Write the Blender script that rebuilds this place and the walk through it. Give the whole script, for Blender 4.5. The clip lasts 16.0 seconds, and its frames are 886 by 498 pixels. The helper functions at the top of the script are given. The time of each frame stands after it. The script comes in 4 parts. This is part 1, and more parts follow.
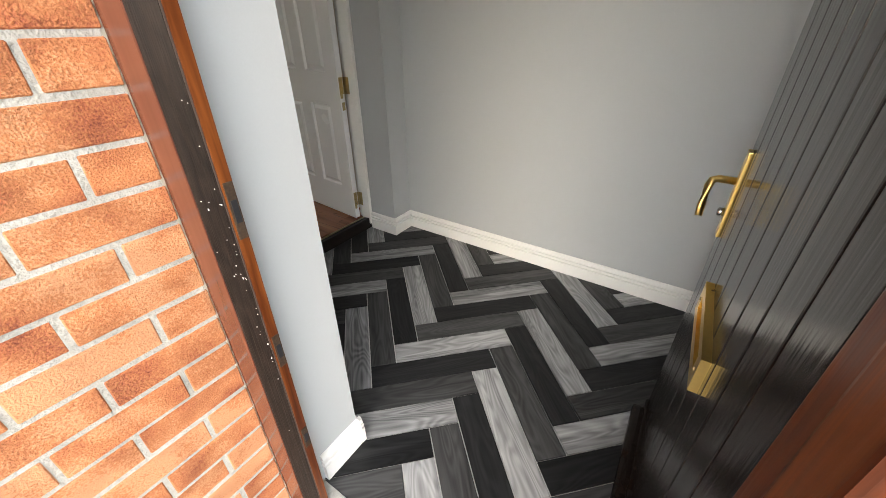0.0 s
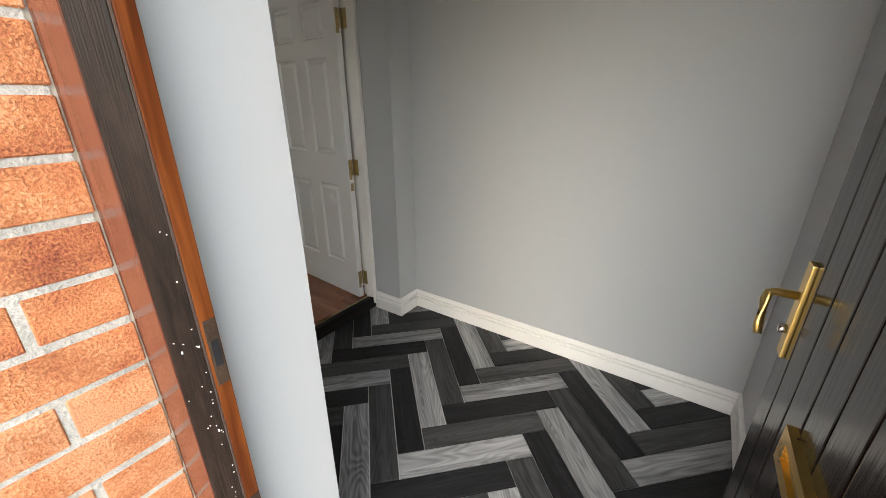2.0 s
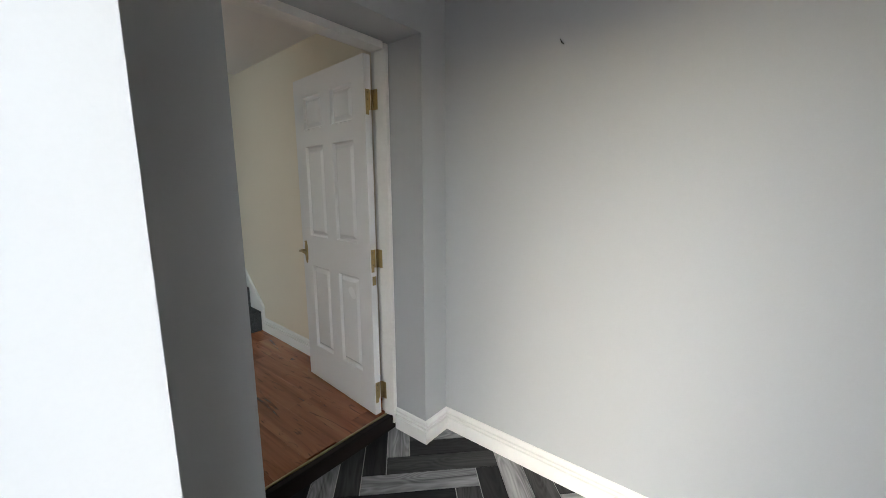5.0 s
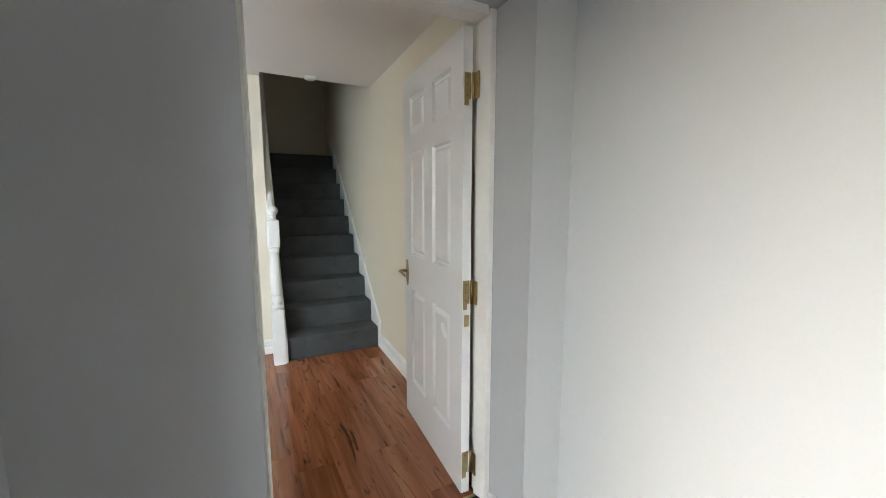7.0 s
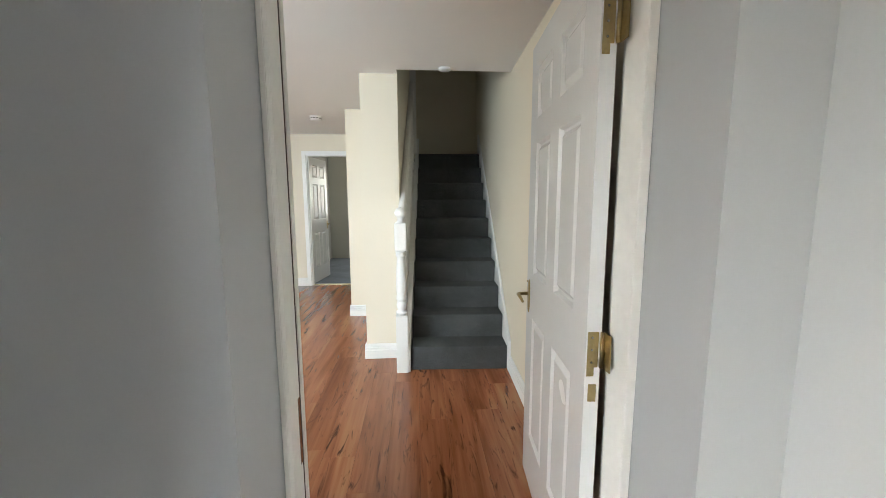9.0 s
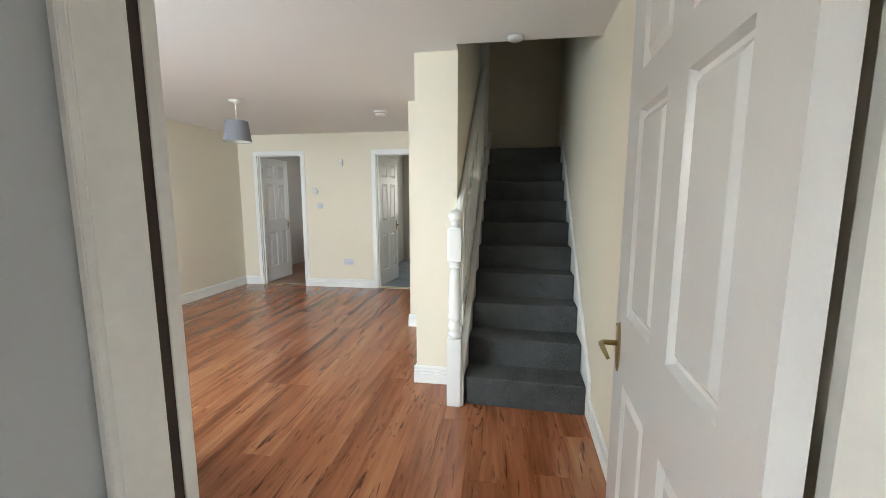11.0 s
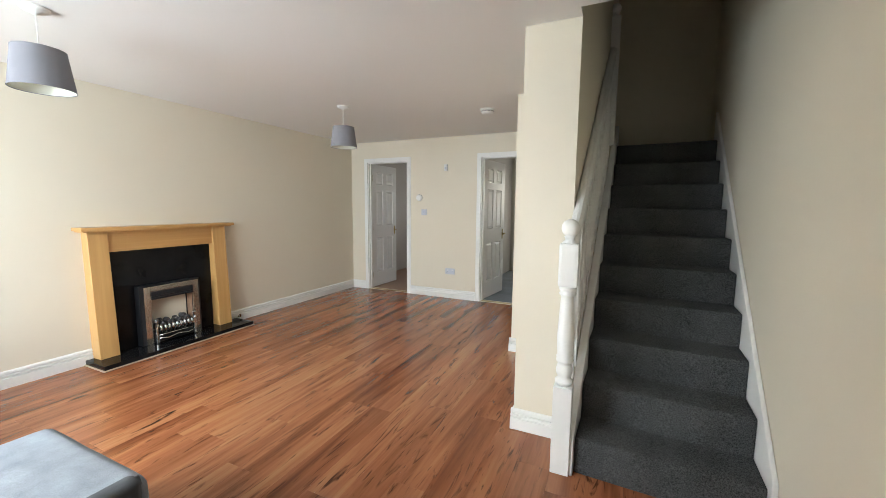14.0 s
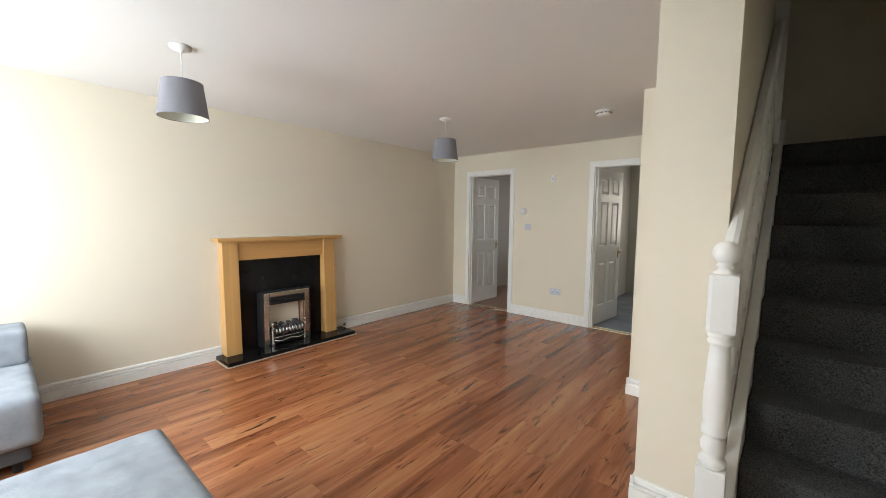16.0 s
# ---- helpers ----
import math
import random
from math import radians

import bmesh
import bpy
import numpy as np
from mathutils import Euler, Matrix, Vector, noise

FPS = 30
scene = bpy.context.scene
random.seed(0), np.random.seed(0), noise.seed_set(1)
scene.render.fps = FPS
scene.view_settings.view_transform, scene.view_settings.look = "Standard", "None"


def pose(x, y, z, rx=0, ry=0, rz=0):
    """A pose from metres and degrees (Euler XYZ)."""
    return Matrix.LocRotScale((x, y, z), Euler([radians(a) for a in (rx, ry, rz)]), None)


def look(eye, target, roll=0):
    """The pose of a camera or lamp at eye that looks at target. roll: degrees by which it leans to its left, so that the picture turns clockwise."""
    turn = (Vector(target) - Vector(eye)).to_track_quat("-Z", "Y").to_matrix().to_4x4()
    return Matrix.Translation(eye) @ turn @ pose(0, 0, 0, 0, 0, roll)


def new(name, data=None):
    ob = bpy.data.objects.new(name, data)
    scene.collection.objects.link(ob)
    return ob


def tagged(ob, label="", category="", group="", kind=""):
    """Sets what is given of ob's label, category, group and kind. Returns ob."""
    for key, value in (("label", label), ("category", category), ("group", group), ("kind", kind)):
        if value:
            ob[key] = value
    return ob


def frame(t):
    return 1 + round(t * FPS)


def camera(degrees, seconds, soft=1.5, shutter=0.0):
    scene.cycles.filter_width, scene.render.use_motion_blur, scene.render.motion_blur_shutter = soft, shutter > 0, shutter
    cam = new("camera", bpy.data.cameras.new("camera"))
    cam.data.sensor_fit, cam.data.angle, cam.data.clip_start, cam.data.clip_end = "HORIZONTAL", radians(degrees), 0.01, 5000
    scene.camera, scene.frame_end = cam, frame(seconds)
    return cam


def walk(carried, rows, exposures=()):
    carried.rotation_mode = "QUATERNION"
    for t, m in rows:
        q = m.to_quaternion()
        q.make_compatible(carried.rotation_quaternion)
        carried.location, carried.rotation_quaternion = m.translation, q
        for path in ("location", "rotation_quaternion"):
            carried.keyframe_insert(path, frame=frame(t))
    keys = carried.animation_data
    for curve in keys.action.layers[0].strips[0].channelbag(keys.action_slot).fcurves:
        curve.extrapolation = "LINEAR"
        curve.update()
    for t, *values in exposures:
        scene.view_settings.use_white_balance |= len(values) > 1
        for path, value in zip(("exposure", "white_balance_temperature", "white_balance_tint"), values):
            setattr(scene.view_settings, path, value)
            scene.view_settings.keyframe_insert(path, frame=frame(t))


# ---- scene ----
cam = camera(98.8, 16.0, 0.7)
PATH = [
    (0, (0.033, 0.236, 1.273), (1.465, 1.188, 0.252), -0.3),
    (0.5, (0.055, 0.246, 1.282), (1.508, 1.219, 0.311), -0.1),
    (1, (0.089, 0.274, 1.291), (1.568, 1.271, 0.387), -0.2),
    (1.5, (0.119, 0.311, 1.314), (1.628, 1.329, 0.486), -0.1),
    (2, (0.151, 0.359, 1.329), (1.696, 1.402, 0.604), -0.1),
    (2.5, (0.174, 0.417, 1.329), (1.757, 1.472, 0.71), -0.0),
    (3, (0.208, 0.458, 1.332), (1.822, 1.517, 0.809), -0.0),
    (3.5, (0.249, 0.497, 1.329), (1.893, 1.552, 0.899), -0.0),
    (6, (0.762, 0.753, 1.319), (2.08, 2.233, 1.044), 0.0),
    (6.5, (0.904, 0.819, 1.323), (2.046, 2.44, 1.062), 0.1),
    (7, (1.023, 0.888, 1.319), (1.963, 2.635, 1.064), 0.0),
    (7.5, (1.162, 0.969, 1.328), (1.888, 2.816, 1.077), 0.0),
    (8, (1.279, 1.043, 1.351), (1.782, 2.961, 1.087), -0.2),
    (8.5, (1.342, 1.127, 1.349), (1.634, 3.088, 1.087), -0.1),
    (9, (1.377, 1.263, 1.341), (1.513, 3.241, 1.079), -0.2),
    (11.5, (1.567, 1.871, 1.338), (1.171, 3.815, 1.081), 0.2),
    (12, (1.599, 1.954, 1.336), (1.083, 3.869, 1.081), 0.3),
    (12.5, (1.592, 2.009, 1.334), (0.967, 3.892, 1.079), 0.3),
    (13, (1.558, 2.084, 1.323), (0.85, 3.938, 1.074), 0.4),
    (13.5, (1.505, 2.138, 1.327), (0.746, 3.973, 1.09), 0.4),
    (14, (1.457, 2.221, 1.335), (0.627, 4.027, 1.111), 0.5),
    (14.5, (1.416, 2.275, 1.338), (0.493, 4.038, 1.138), 0.6),
    (15, (1.384, 2.324, 1.336), (0.356, 4.03, 1.156), 0.6),
    (15.5, (1.359, 2.399, 1.335), (0.205, 4.025, 1.171), 0.7),
    (16, (1.353, 2.461, 1.348), (0.063, 3.982, 1.186), 0.7),
]
walk(cam, [(t, look(eye, target, roll)) for t, eye, target, roll in PATH],
     exposures=[(0.0, 1.84, 6950, 10), (3.5, 1.92, 6600, 10), (6.0, 2.70, 6400, 9), (9.0, 3.30, 6600, 9), (11.5, 3.26, 6600, 9), (13.0, 3.24, 6650, 10), (16.0, 2.86, 7000, 13)])

# ---- world and light ----
world = bpy.data.worlds.new("sky_world")
scene.world = world
world.use_nodes = True
wn, wl = world.node_tree.nodes, world.node_tree.links
sky = wn.new("ShaderNodeTexSky")
sky.sky_type, sky.sun_disc = "NISHITA", False
sky.sun_elevation, sky.sun_rotation = radians(28), radians(250)
sky.air_density, sky.dust_density, sky.ozone_density = 1.0, 0.8, 1.0
wl.new(sky.outputs[0], wn["Background"].inputs[0])
wn["Background"].inputs[1].default_value = 0.15

sun = new("sun", bpy.data.lights.new("sun", "SUN"))
sun.data.energy, sun.data.angle, sun.data.color = 3.9, radians(140), (0.985, 0.975, 0.965)
sun.matrix_world = look((-6.5, -3.0, 3.9), (0, 0, 0))


def window_light(name, place, aim, wide, high, watts, tint=(0.77, 0.89, 1.0)):
    lamp = new(name, bpy.data.lights.new(name, "AREA"))
    lamp.data.shape, lamp.data.size, lamp.data.size_y, lamp.data.energy, lamp.data.color = "RECTANGLE", wide, high, watts, tint
    lamp.matrix_world = look(place, aim)
    return lamp


# daylight standing in the window openings
window_light("window_daylight_front", (-1.275, 1.16, 1.45), (-1.65, 3.9, 0.62), 2.0, 1.15, 14.0, (0.72, 0.875, 1.0))
window_light("window_daylight_kitchen", (-1.30, 9.93, 1.5), (-1.6, 7.3, 1.0), 1.0, 1.0, 0.55, (1.0, 0.95, 0.88))
window_light("window_daylight_back", (0.55, 9.93, 1.5), (0.3, 7.3, 1.0), 0.9, 1.0, 1.0, (1.0, 0.96, 0.9))


# ---- materials ----
def nodes_of(name):
    m = bpy.data.materials.new(name)
    m.use_nodes = True
    t = m.node_tree
    return m, t.nodes, t.links, t.nodes["Principled BSDF"]


def ramp_of(n, stops):
    r = n.new("ShaderNodeValToRGB")
    while len(r.color_ramp.elements) < len(stops):
        r.color_ramp.elements.new(0.5)
    for e, (p, c) in zip(r.color_ramp.elements, stops):
        e.position, e.color = p, (*c, 1)
    return r


def shade(c, k):
    return tuple(min(1.0, v * k) for v in c)


def surface(name, colour, spread=0.06, grain=60.0, stain=1.7, rough=0.6, bump=0.1, metallic=0.0, rough_spread=0.1, coat=0.0, dist=0.002, blend=0.55, spec=0.5):
    """Two scales of noise in the colour, gloss and relief of a plain surface."""
    m, n, l, b = nodes_of(name)
    tc = n.new("ShaderNodeTexCoord")
    geo = n.new("ShaderNodeNewGeometry")
    fine, broad = n.new("ShaderNodeTexNoise"), n.new("ShaderNodeTexNoise")
    fine.inputs["Scale"].default_value, fine.inputs["Detail"].default_value = grain, 6
    broad.inputs["Scale"].default_value, broad.inputs["Detail"].default_value = stain, 4
    l.new(geo.outputs["Position"], fine.inputs["Vector"])
    l.new(geo.outputs["Position"], broad.inputs["Vector"])
    mix = n.new("ShaderNodeMix")
    mix.data_type = "FLOAT"
    mix.inputs[0].default_value = blend
    l.new(fine.outputs["Fac"], mix.inputs[2])
    l.new(broad.outputs["Fac"], mix.inputs[3])
    r = ramp_of(n, [(0.3, shade(colour, 1 - spread)), (0.7, shade(colour, 1 + spread))])
    l.new(mix.outputs[0], r.inputs[0])
    l.new(r.outputs[0], b.inputs["Base Color"])
    rr = n.new("ShaderNodeMapRange")
    rr.inputs[3].default_value, rr.inputs[4].default_value = max(0.02, rough - rough_spread), min(1, rough + rough_spread)
    l.new(broad.outputs["Fac"], rr.inputs[0])
    l.new(rr.outputs[0], b.inputs["Roughness"])
    b.inputs["Metallic"].default_value = metallic
    b.inputs["Specular IOR Level"].default_value = spec
    b.inputs["Coat Weight"].default_value = coat
    b.inputs["Coat Roughness"].default_value = 0.08
    if bump:
        bp = n.new("ShaderNodeBump")
        bp.inputs["Strength"].default_value, bp.inputs["Distance"].default_value = bump, dist
        l.new(fine.outputs["Fac"], bp.inputs["Height"])
        l.new(bp.outputs[0], b.inputs["Normal"])
    return m


def timber(name, stops, along="Y", wide=9.0, long=0.9, rough=0.4, bump=0.08, coat=0.0, knots=0.0, vary=0.12, fine=70.0, spec=0.5, rings=0.0):
    """Wood grain that runs along one axis of the piece; each piece is shifted and toned by its random number."""
    m, n, l, b = nodes_of(name)
    tc, info = n.new("ShaderNodeTexCoord"), n.new("ShaderNodeObjectInfo")
    shift = n.new("ShaderNodeVectorMath")
    shift.operation = "MULTIPLY_ADD"
    comb = n.new("ShaderNodeCombineXYZ")
    for i in range(3):
        l.new(info.outputs["Random"], comb.inputs[i])
    shift.inputs[1].default_value = (37.0, 53.0, 71.0)
    l.new(comb.outputs[0], shift.inputs[0])
    l.new(tc.outputs["Object"], shift.inputs[2])

    def scaled(a, c):
        mp = n.new("ShaderNodeMapping")
        s = [a, a, a]
        s["XYZ".index(along)] = c
        mp.inputs["Scale"].default_value = s
        l.new(shift.outputs[0], mp.inputs["Vector"])
        return mp
    big, small = n.new("ShaderNodeTexNoise"), n.new("ShaderNodeTexNoise")
    big.inputs["Scale"].default_value, big.inputs["Detail"].default_value, big.inputs["Distortion"].default_value = 1.0, 5, 0.8
    small.inputs["Scale"].default_value, small.inputs["Detail"].default_value = 1.0, 3
    l.new(scaled(wide, long).outputs[0], big.inputs["Vector"])
    l.new(scaled(fine, 2.2).outputs[0], small.inputs["Vector"])
    add = n.new("ShaderNodeMix")
    add.data_type = "FLOAT"
    add.inputs[0].default_value = 0.22
    l.new(big.outputs["Fac"], add.inputs[2])
    l.new(small.outputs["Fac"], add.inputs[3])
    tone = n.new("ShaderNodeMath")
    tone.operation = "MULTIPLY_ADD"
    tone.inputs[1].default_value, tone.inputs[2].default_value = vary, -vary / 2
    l.new(info.outputs["Random"], tone.inputs[0])
    tot = n.new("ShaderNodeMath")
    l.new(add.outputs[0], tot.inputs[0])
    l.new(tone.outputs[0], tot.inputs[1])
    if rings:
        arch = n.new("ShaderNodeTexNoise")
        arch.inputs["Scale"].default_value, arch.inputs["Detail"].default_value, arch.inputs["Distortion"].default_value = 1.0, 1, 0.5
        l.new(scaled(11.0, 1.9).outputs[0], arch.inputs["Vector"])
        turns, wave, weight = n.new("ShaderNodeMath"), n.new("ShaderNodeMath"), n.new("ShaderNodeMath")
        turns.operation, wave.operation, weight.operation = "MULTIPLY", "SINE", "MULTIPLY_ADD"
        turns.inputs[1].default_value, weight.inputs[1].default_value = 85.0, rings
        l.new(arch.outputs["Fac"], turns.inputs[0])
        l.new(turns.outputs[0], wave.inputs[0])
        l.new(wave.outputs[0], weight.inputs[0])
        l.new(tot.outputs[0], weight.inputs[2])
        tot = weight
    r = ramp_of(n, stops)
    l.new(tot.outputs[0], r.inputs[0])
    out = r.outputs[0]
    if knots:
        kn = n.new("ShaderNodeTexNoise")
        kn.inputs["Scale"].default_value, kn.inputs["Detail"].default_value, kn.inputs["Distortion"].default_value = 1.0, 5, 2.2
        l.new(scaled(21.0, 2.7).outputs[0], kn.inputs["Vector"])
        kr = ramp_of(n, [(0.582, (0, 0, 0)), (0.71, (1, 1, 1))])
        l.new(kn.outputs["Fac"], kr.inputs[0])
        km = n.new("ShaderNodeMath")
        km.operation = "MULTIPLY"
        km.inputs[1].default_value = knots
        l.new(kr.outputs[0], km.inputs[0])
        mx = n.new("ShaderNodeMix")
        mx.data_type = "RGBA"
        l.new(km.outputs[0], mx.inputs[0])
        l.new(out, mx.inputs[6])
        mx.inputs[7].default_value = (*shade(stops[0][1], 0.42), 1)
        out = mx.outputs[2]
    l.new(out, b.inputs["Base Color"])
    rr = n.new("ShaderNodeMapRange")
    rr.inputs[3].default_value, rr.inputs[4].default_value = max(0.03, rough - 0.08), rough + 0.1
    l.new(big.outputs["Fac"], rr.inputs[0])
    l.new(rr.outputs[0], b.inputs["Roughness"])
    b.inputs["Specular IOR Level"].default_value = spec
    b.inputs["Coat Weight"].default_value = coat
    b.inputs["Coat Roughness"].default_value = 0.12
    if bump:
        bp = n.new("ShaderNodeBump")
        bp.inputs["Strength"].default_value, bp.inputs["Distance"].default_value = bump, 0.002
        l.new(small.outputs["Fac"], bp.inputs["Height"])
        l.new(bp.outputs[0], b.inputs["Normal"])
    return m


M_CREAM = surface("cream_wall_paint", (0.755, 0.685, 0.555), 0.02, 220, 0.9, 0.62, 0.05)
M_CEIL = surface("white_ceiling_paint", (0.81, 0.79, 0.765), 0.015, 180, 0.8, 0.75, 0.05)
M_GREY = surface("pale_grey_wall_paint", (0.455, 0.470, 0.475), 0.02, 220, 0.9, 0.55, 0.05)
M_SAGE = surface("sage_wall_paint", (0.60, 0.60, 0.53), 0.02, 200, 0.9, 0.6, 0.05)
M_TAUPE = surface("taupe_wall_paint", (0.50, 0.475, 0.45), 0.02, 200, 0.9, 0.6, 0.05)
M_TRIM = surface("white_gloss_trim", (0.82, 0.81, 0.78), 0.02, 40, 1.5, 0.38, 0.04)
M_DOOR = surface("white_satin_door_paint", (0.86, 0.855, 0.84), 0.015, 160, 1.2, 0.24, 0.12)
M_FRAME_WORN = surface("worn_cream_frame_paint", (0.82, 0.80, 0.75), 0.05, 45, 5.0, 0.4, 0.15)
M_BRASS = surface("polished_brass", (0.80, 0.56, 0.19), 0.08, 90, 9, 0.30, 0.05, 1.0)
M_BRASS_OLD = surface("aged_brass", (0.42, 0.33, 0.17), 0.2, 120, 20, 0.35, 0.1, 1.0)
M_RUST = surface("rusted_plate", (0.07, 0.045, 0.03), 0.5, 200, 30, 0.6, 0.4, 0.6)
M_CHROME = surface("brushed_steel", (0.50, 0.49, 0.47), 0.10, 150, 9, 0.17, 0.04, 1.0, rough_spread=0.05)
M_IRON = surface("cast_iron", (0.018, 0.018, 0.02), 0.3, 120, 10, 0.5, 0.3, spec=0.25)
M_GRANITE = surface("black_granite", (0.008, 0.008, 0.009), 0.5, 320, 8, 0.07, 0.0, rough_spread=0.03, spec=0.22)
M_FIREBRICK = surface("fireback_ceramic", (0.36, 0.21, 0.13), 0.25, 40, 9, 0.85, 0.4)
M_COAL = surface("ceramic_coal", (0.05, 0.045, 0.045), 0.6, 60, 20, 0.9, 0.8, dist=0.006)
M_CARPET = surface("grey_twist_carpet", (0.088, 0.091, 0.092), 0.85, 170, 5.0, 0.97, 1.0, dist=0.012, blend=0.22, spec=0.1)
M_CARPET_BACK = surface("blue_grey_carpet", (0.22, 0.25, 0.28), 0.3, 350, 3.0, 0.97, 0.8, dist=0.006)
M_KITCHEN_FLOOR = surface("brown_sheet_floor", (0.30, 0.17, 0.11), 0.2, 30, 4.0, 0.35, 0.1)
M_SOFA = surface("blue_grey_sofa_fabric", (0.27, 0.295, 0.325), 0.34, 300, 9.0, 0.97, 0.5, dist=0.0012, spec=0.1)
M_SOFA_DARK = surface("charcoal_sofa_fabric", (0.085, 0.09, 0.098), 0.2, 500, 6.0, 0.88, 0.6, dist=0.002)
M_SHADE = surface("grey_lampshade_fabric", (0.23, 0.225, 0.25), 0.1, 600, 5.0, 0.9, 0.5)
M_SHADE_IN = surface("cream_shade_lining", (0.72, 0.72, 0.62), 0.04, 200, 4.0, 0.8, 0.1)
M_PLASTIC = surface("white_plastic", (0.78, 0.77, 0.74), 0.02, 90, 6.0, 0.35, 0.0)
M_PLASTIC_GREY = surface("grey_socket_plastic", (0.56, 0.58, 0.63), 0.04, 90, 6.0, 0.4, 0.0)
M_EDGING = surface("pale_timber_edging", (0.46, 0.34, 0.25), 0.15, 60, 12.0, 0.5, 0.1)
M_SEAL = surface("brown_draught_seal", (0.055, 0.035, 0.026), 0.25, 300, 14.0, 0.85, 0.4)
M_MORTAR = surface("grey_mortar", (0.36, 0.345, 0.31), 0.28, 150, 11.0, 0.95, 0.9, dist=0.005)
M_GROUT = surface("light_grout", (0.52, 0.51, 0.48), 0.15, 180, 9.0, 0.8, 0.2)
M_GROUND = surface("concrete_ground", (0.30, 0.29, 0.27), 0.2, 60, 1.3, 0.9, 0.5, dist=0.004)
M_SILL = surface("weathered_threshold", (0.42, 0.40, 0.36), 0.3, 90, 14.0, 0.7, 0.4)
M_BLACKWOOD = timber("black_gloss_boarding", [(0.25, (0.006, 0.004, 0.0035)), (0.75, (0.019, 0.011, 0.008))], "Z", 30, 1.0, 0.17, 0.35, 0.0, vary=0.05, spec=0.30)
M_DARKFRAME = timber("crackled_dark_frame_paint", [(0.3, (0.005, 0.0035, 0.003)), (0.55, (0.016, 0.0105, 0.008)), (0.75, (0.026, 0.0175, 0.0135))], "Z", 70, 14.0, 0.42, 1.0, vary=0.05, fine=420, spec=0.12)
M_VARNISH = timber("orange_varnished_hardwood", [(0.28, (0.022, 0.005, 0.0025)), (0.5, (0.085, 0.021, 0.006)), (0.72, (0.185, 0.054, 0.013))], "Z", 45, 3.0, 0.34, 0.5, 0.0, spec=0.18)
M_GROOVE = timber("brown_groove_stain", [(0.3, (0.012, 0.006, 0.004)), (0.7, (0.045, 0.02, 0.013))], "Z", 30, 1.5, 0.45, 0.3)
M_REDWOOD = timber("red_brown_gloss_frame", [(0.25, (0.085, 0.030, 0.018)), (0.75, (0.14, 0.052, 0.032))], "Z", 25, 1.0, 0.16, 0.05, 0.25)
M_OAK = timber("honey_oak_veneer", [(0.2, (0.50, 0.265, 0.082)), (0.8, (0.68, 0.40, 0.150))], "Z", 18, 0.7, 0.30, 0.05, 0.25, vary=0.04)
M_OAK_H = timber("honey_oak_veneer_level", [(0.2, (0.50, 0.25, 0.078)), (0.8, (0.66, 0.375, 0.135))], "Y", 18, 0.7, 0.30, 0.05, 0.25, vary=0.04)
M_LAMINATE = timber("red_brown_laminate", [(0.25, (0.110, 0.032, 0.013)), (0.42, (0.245, 0.080, 0.033)), (0.58, (0.355, 0.136, 0.061)), (0.78, (0.47, 0.228, 0.105))], "Y", 9, 0.8, 0.18, 0.03, 0.15, knots=0.9, vary=0.14, fine=60)
M_THRESH = timber("dark_stained_threshold", [(0.3, (0.005, 0.004, 0.0035)), (0.7, (0.018, 0.013, 0.011))], "X", 30, 1.5, 0.4, 0.3, spec=0.2)


def tile_wood(name, lo, hi):
    return timber(name, [(0.25, lo), (0.5, shade(tuple((a + b) / 2 for a, b in zip(lo, hi)), 0.95)), (0.75, hi)], "X", 22, 1.6, 0.36, 0.12, vary=0.14, fine=90, spec=0.18, rings=0.065)


M_TILE = [tile_wood("pale_ash_tile", (0.085, 0.086, 0.086), (0.48, 0.478, 0.472)),
          tile_wood("black_ash_tile", (0.006, 0.0062, 0.0065), (0.030, 0.030, 0.031)),
          tile_wood("charcoal_ash_tile", (0.016, 0.016, 0.016), (0.085, 0.085, 0.084))]


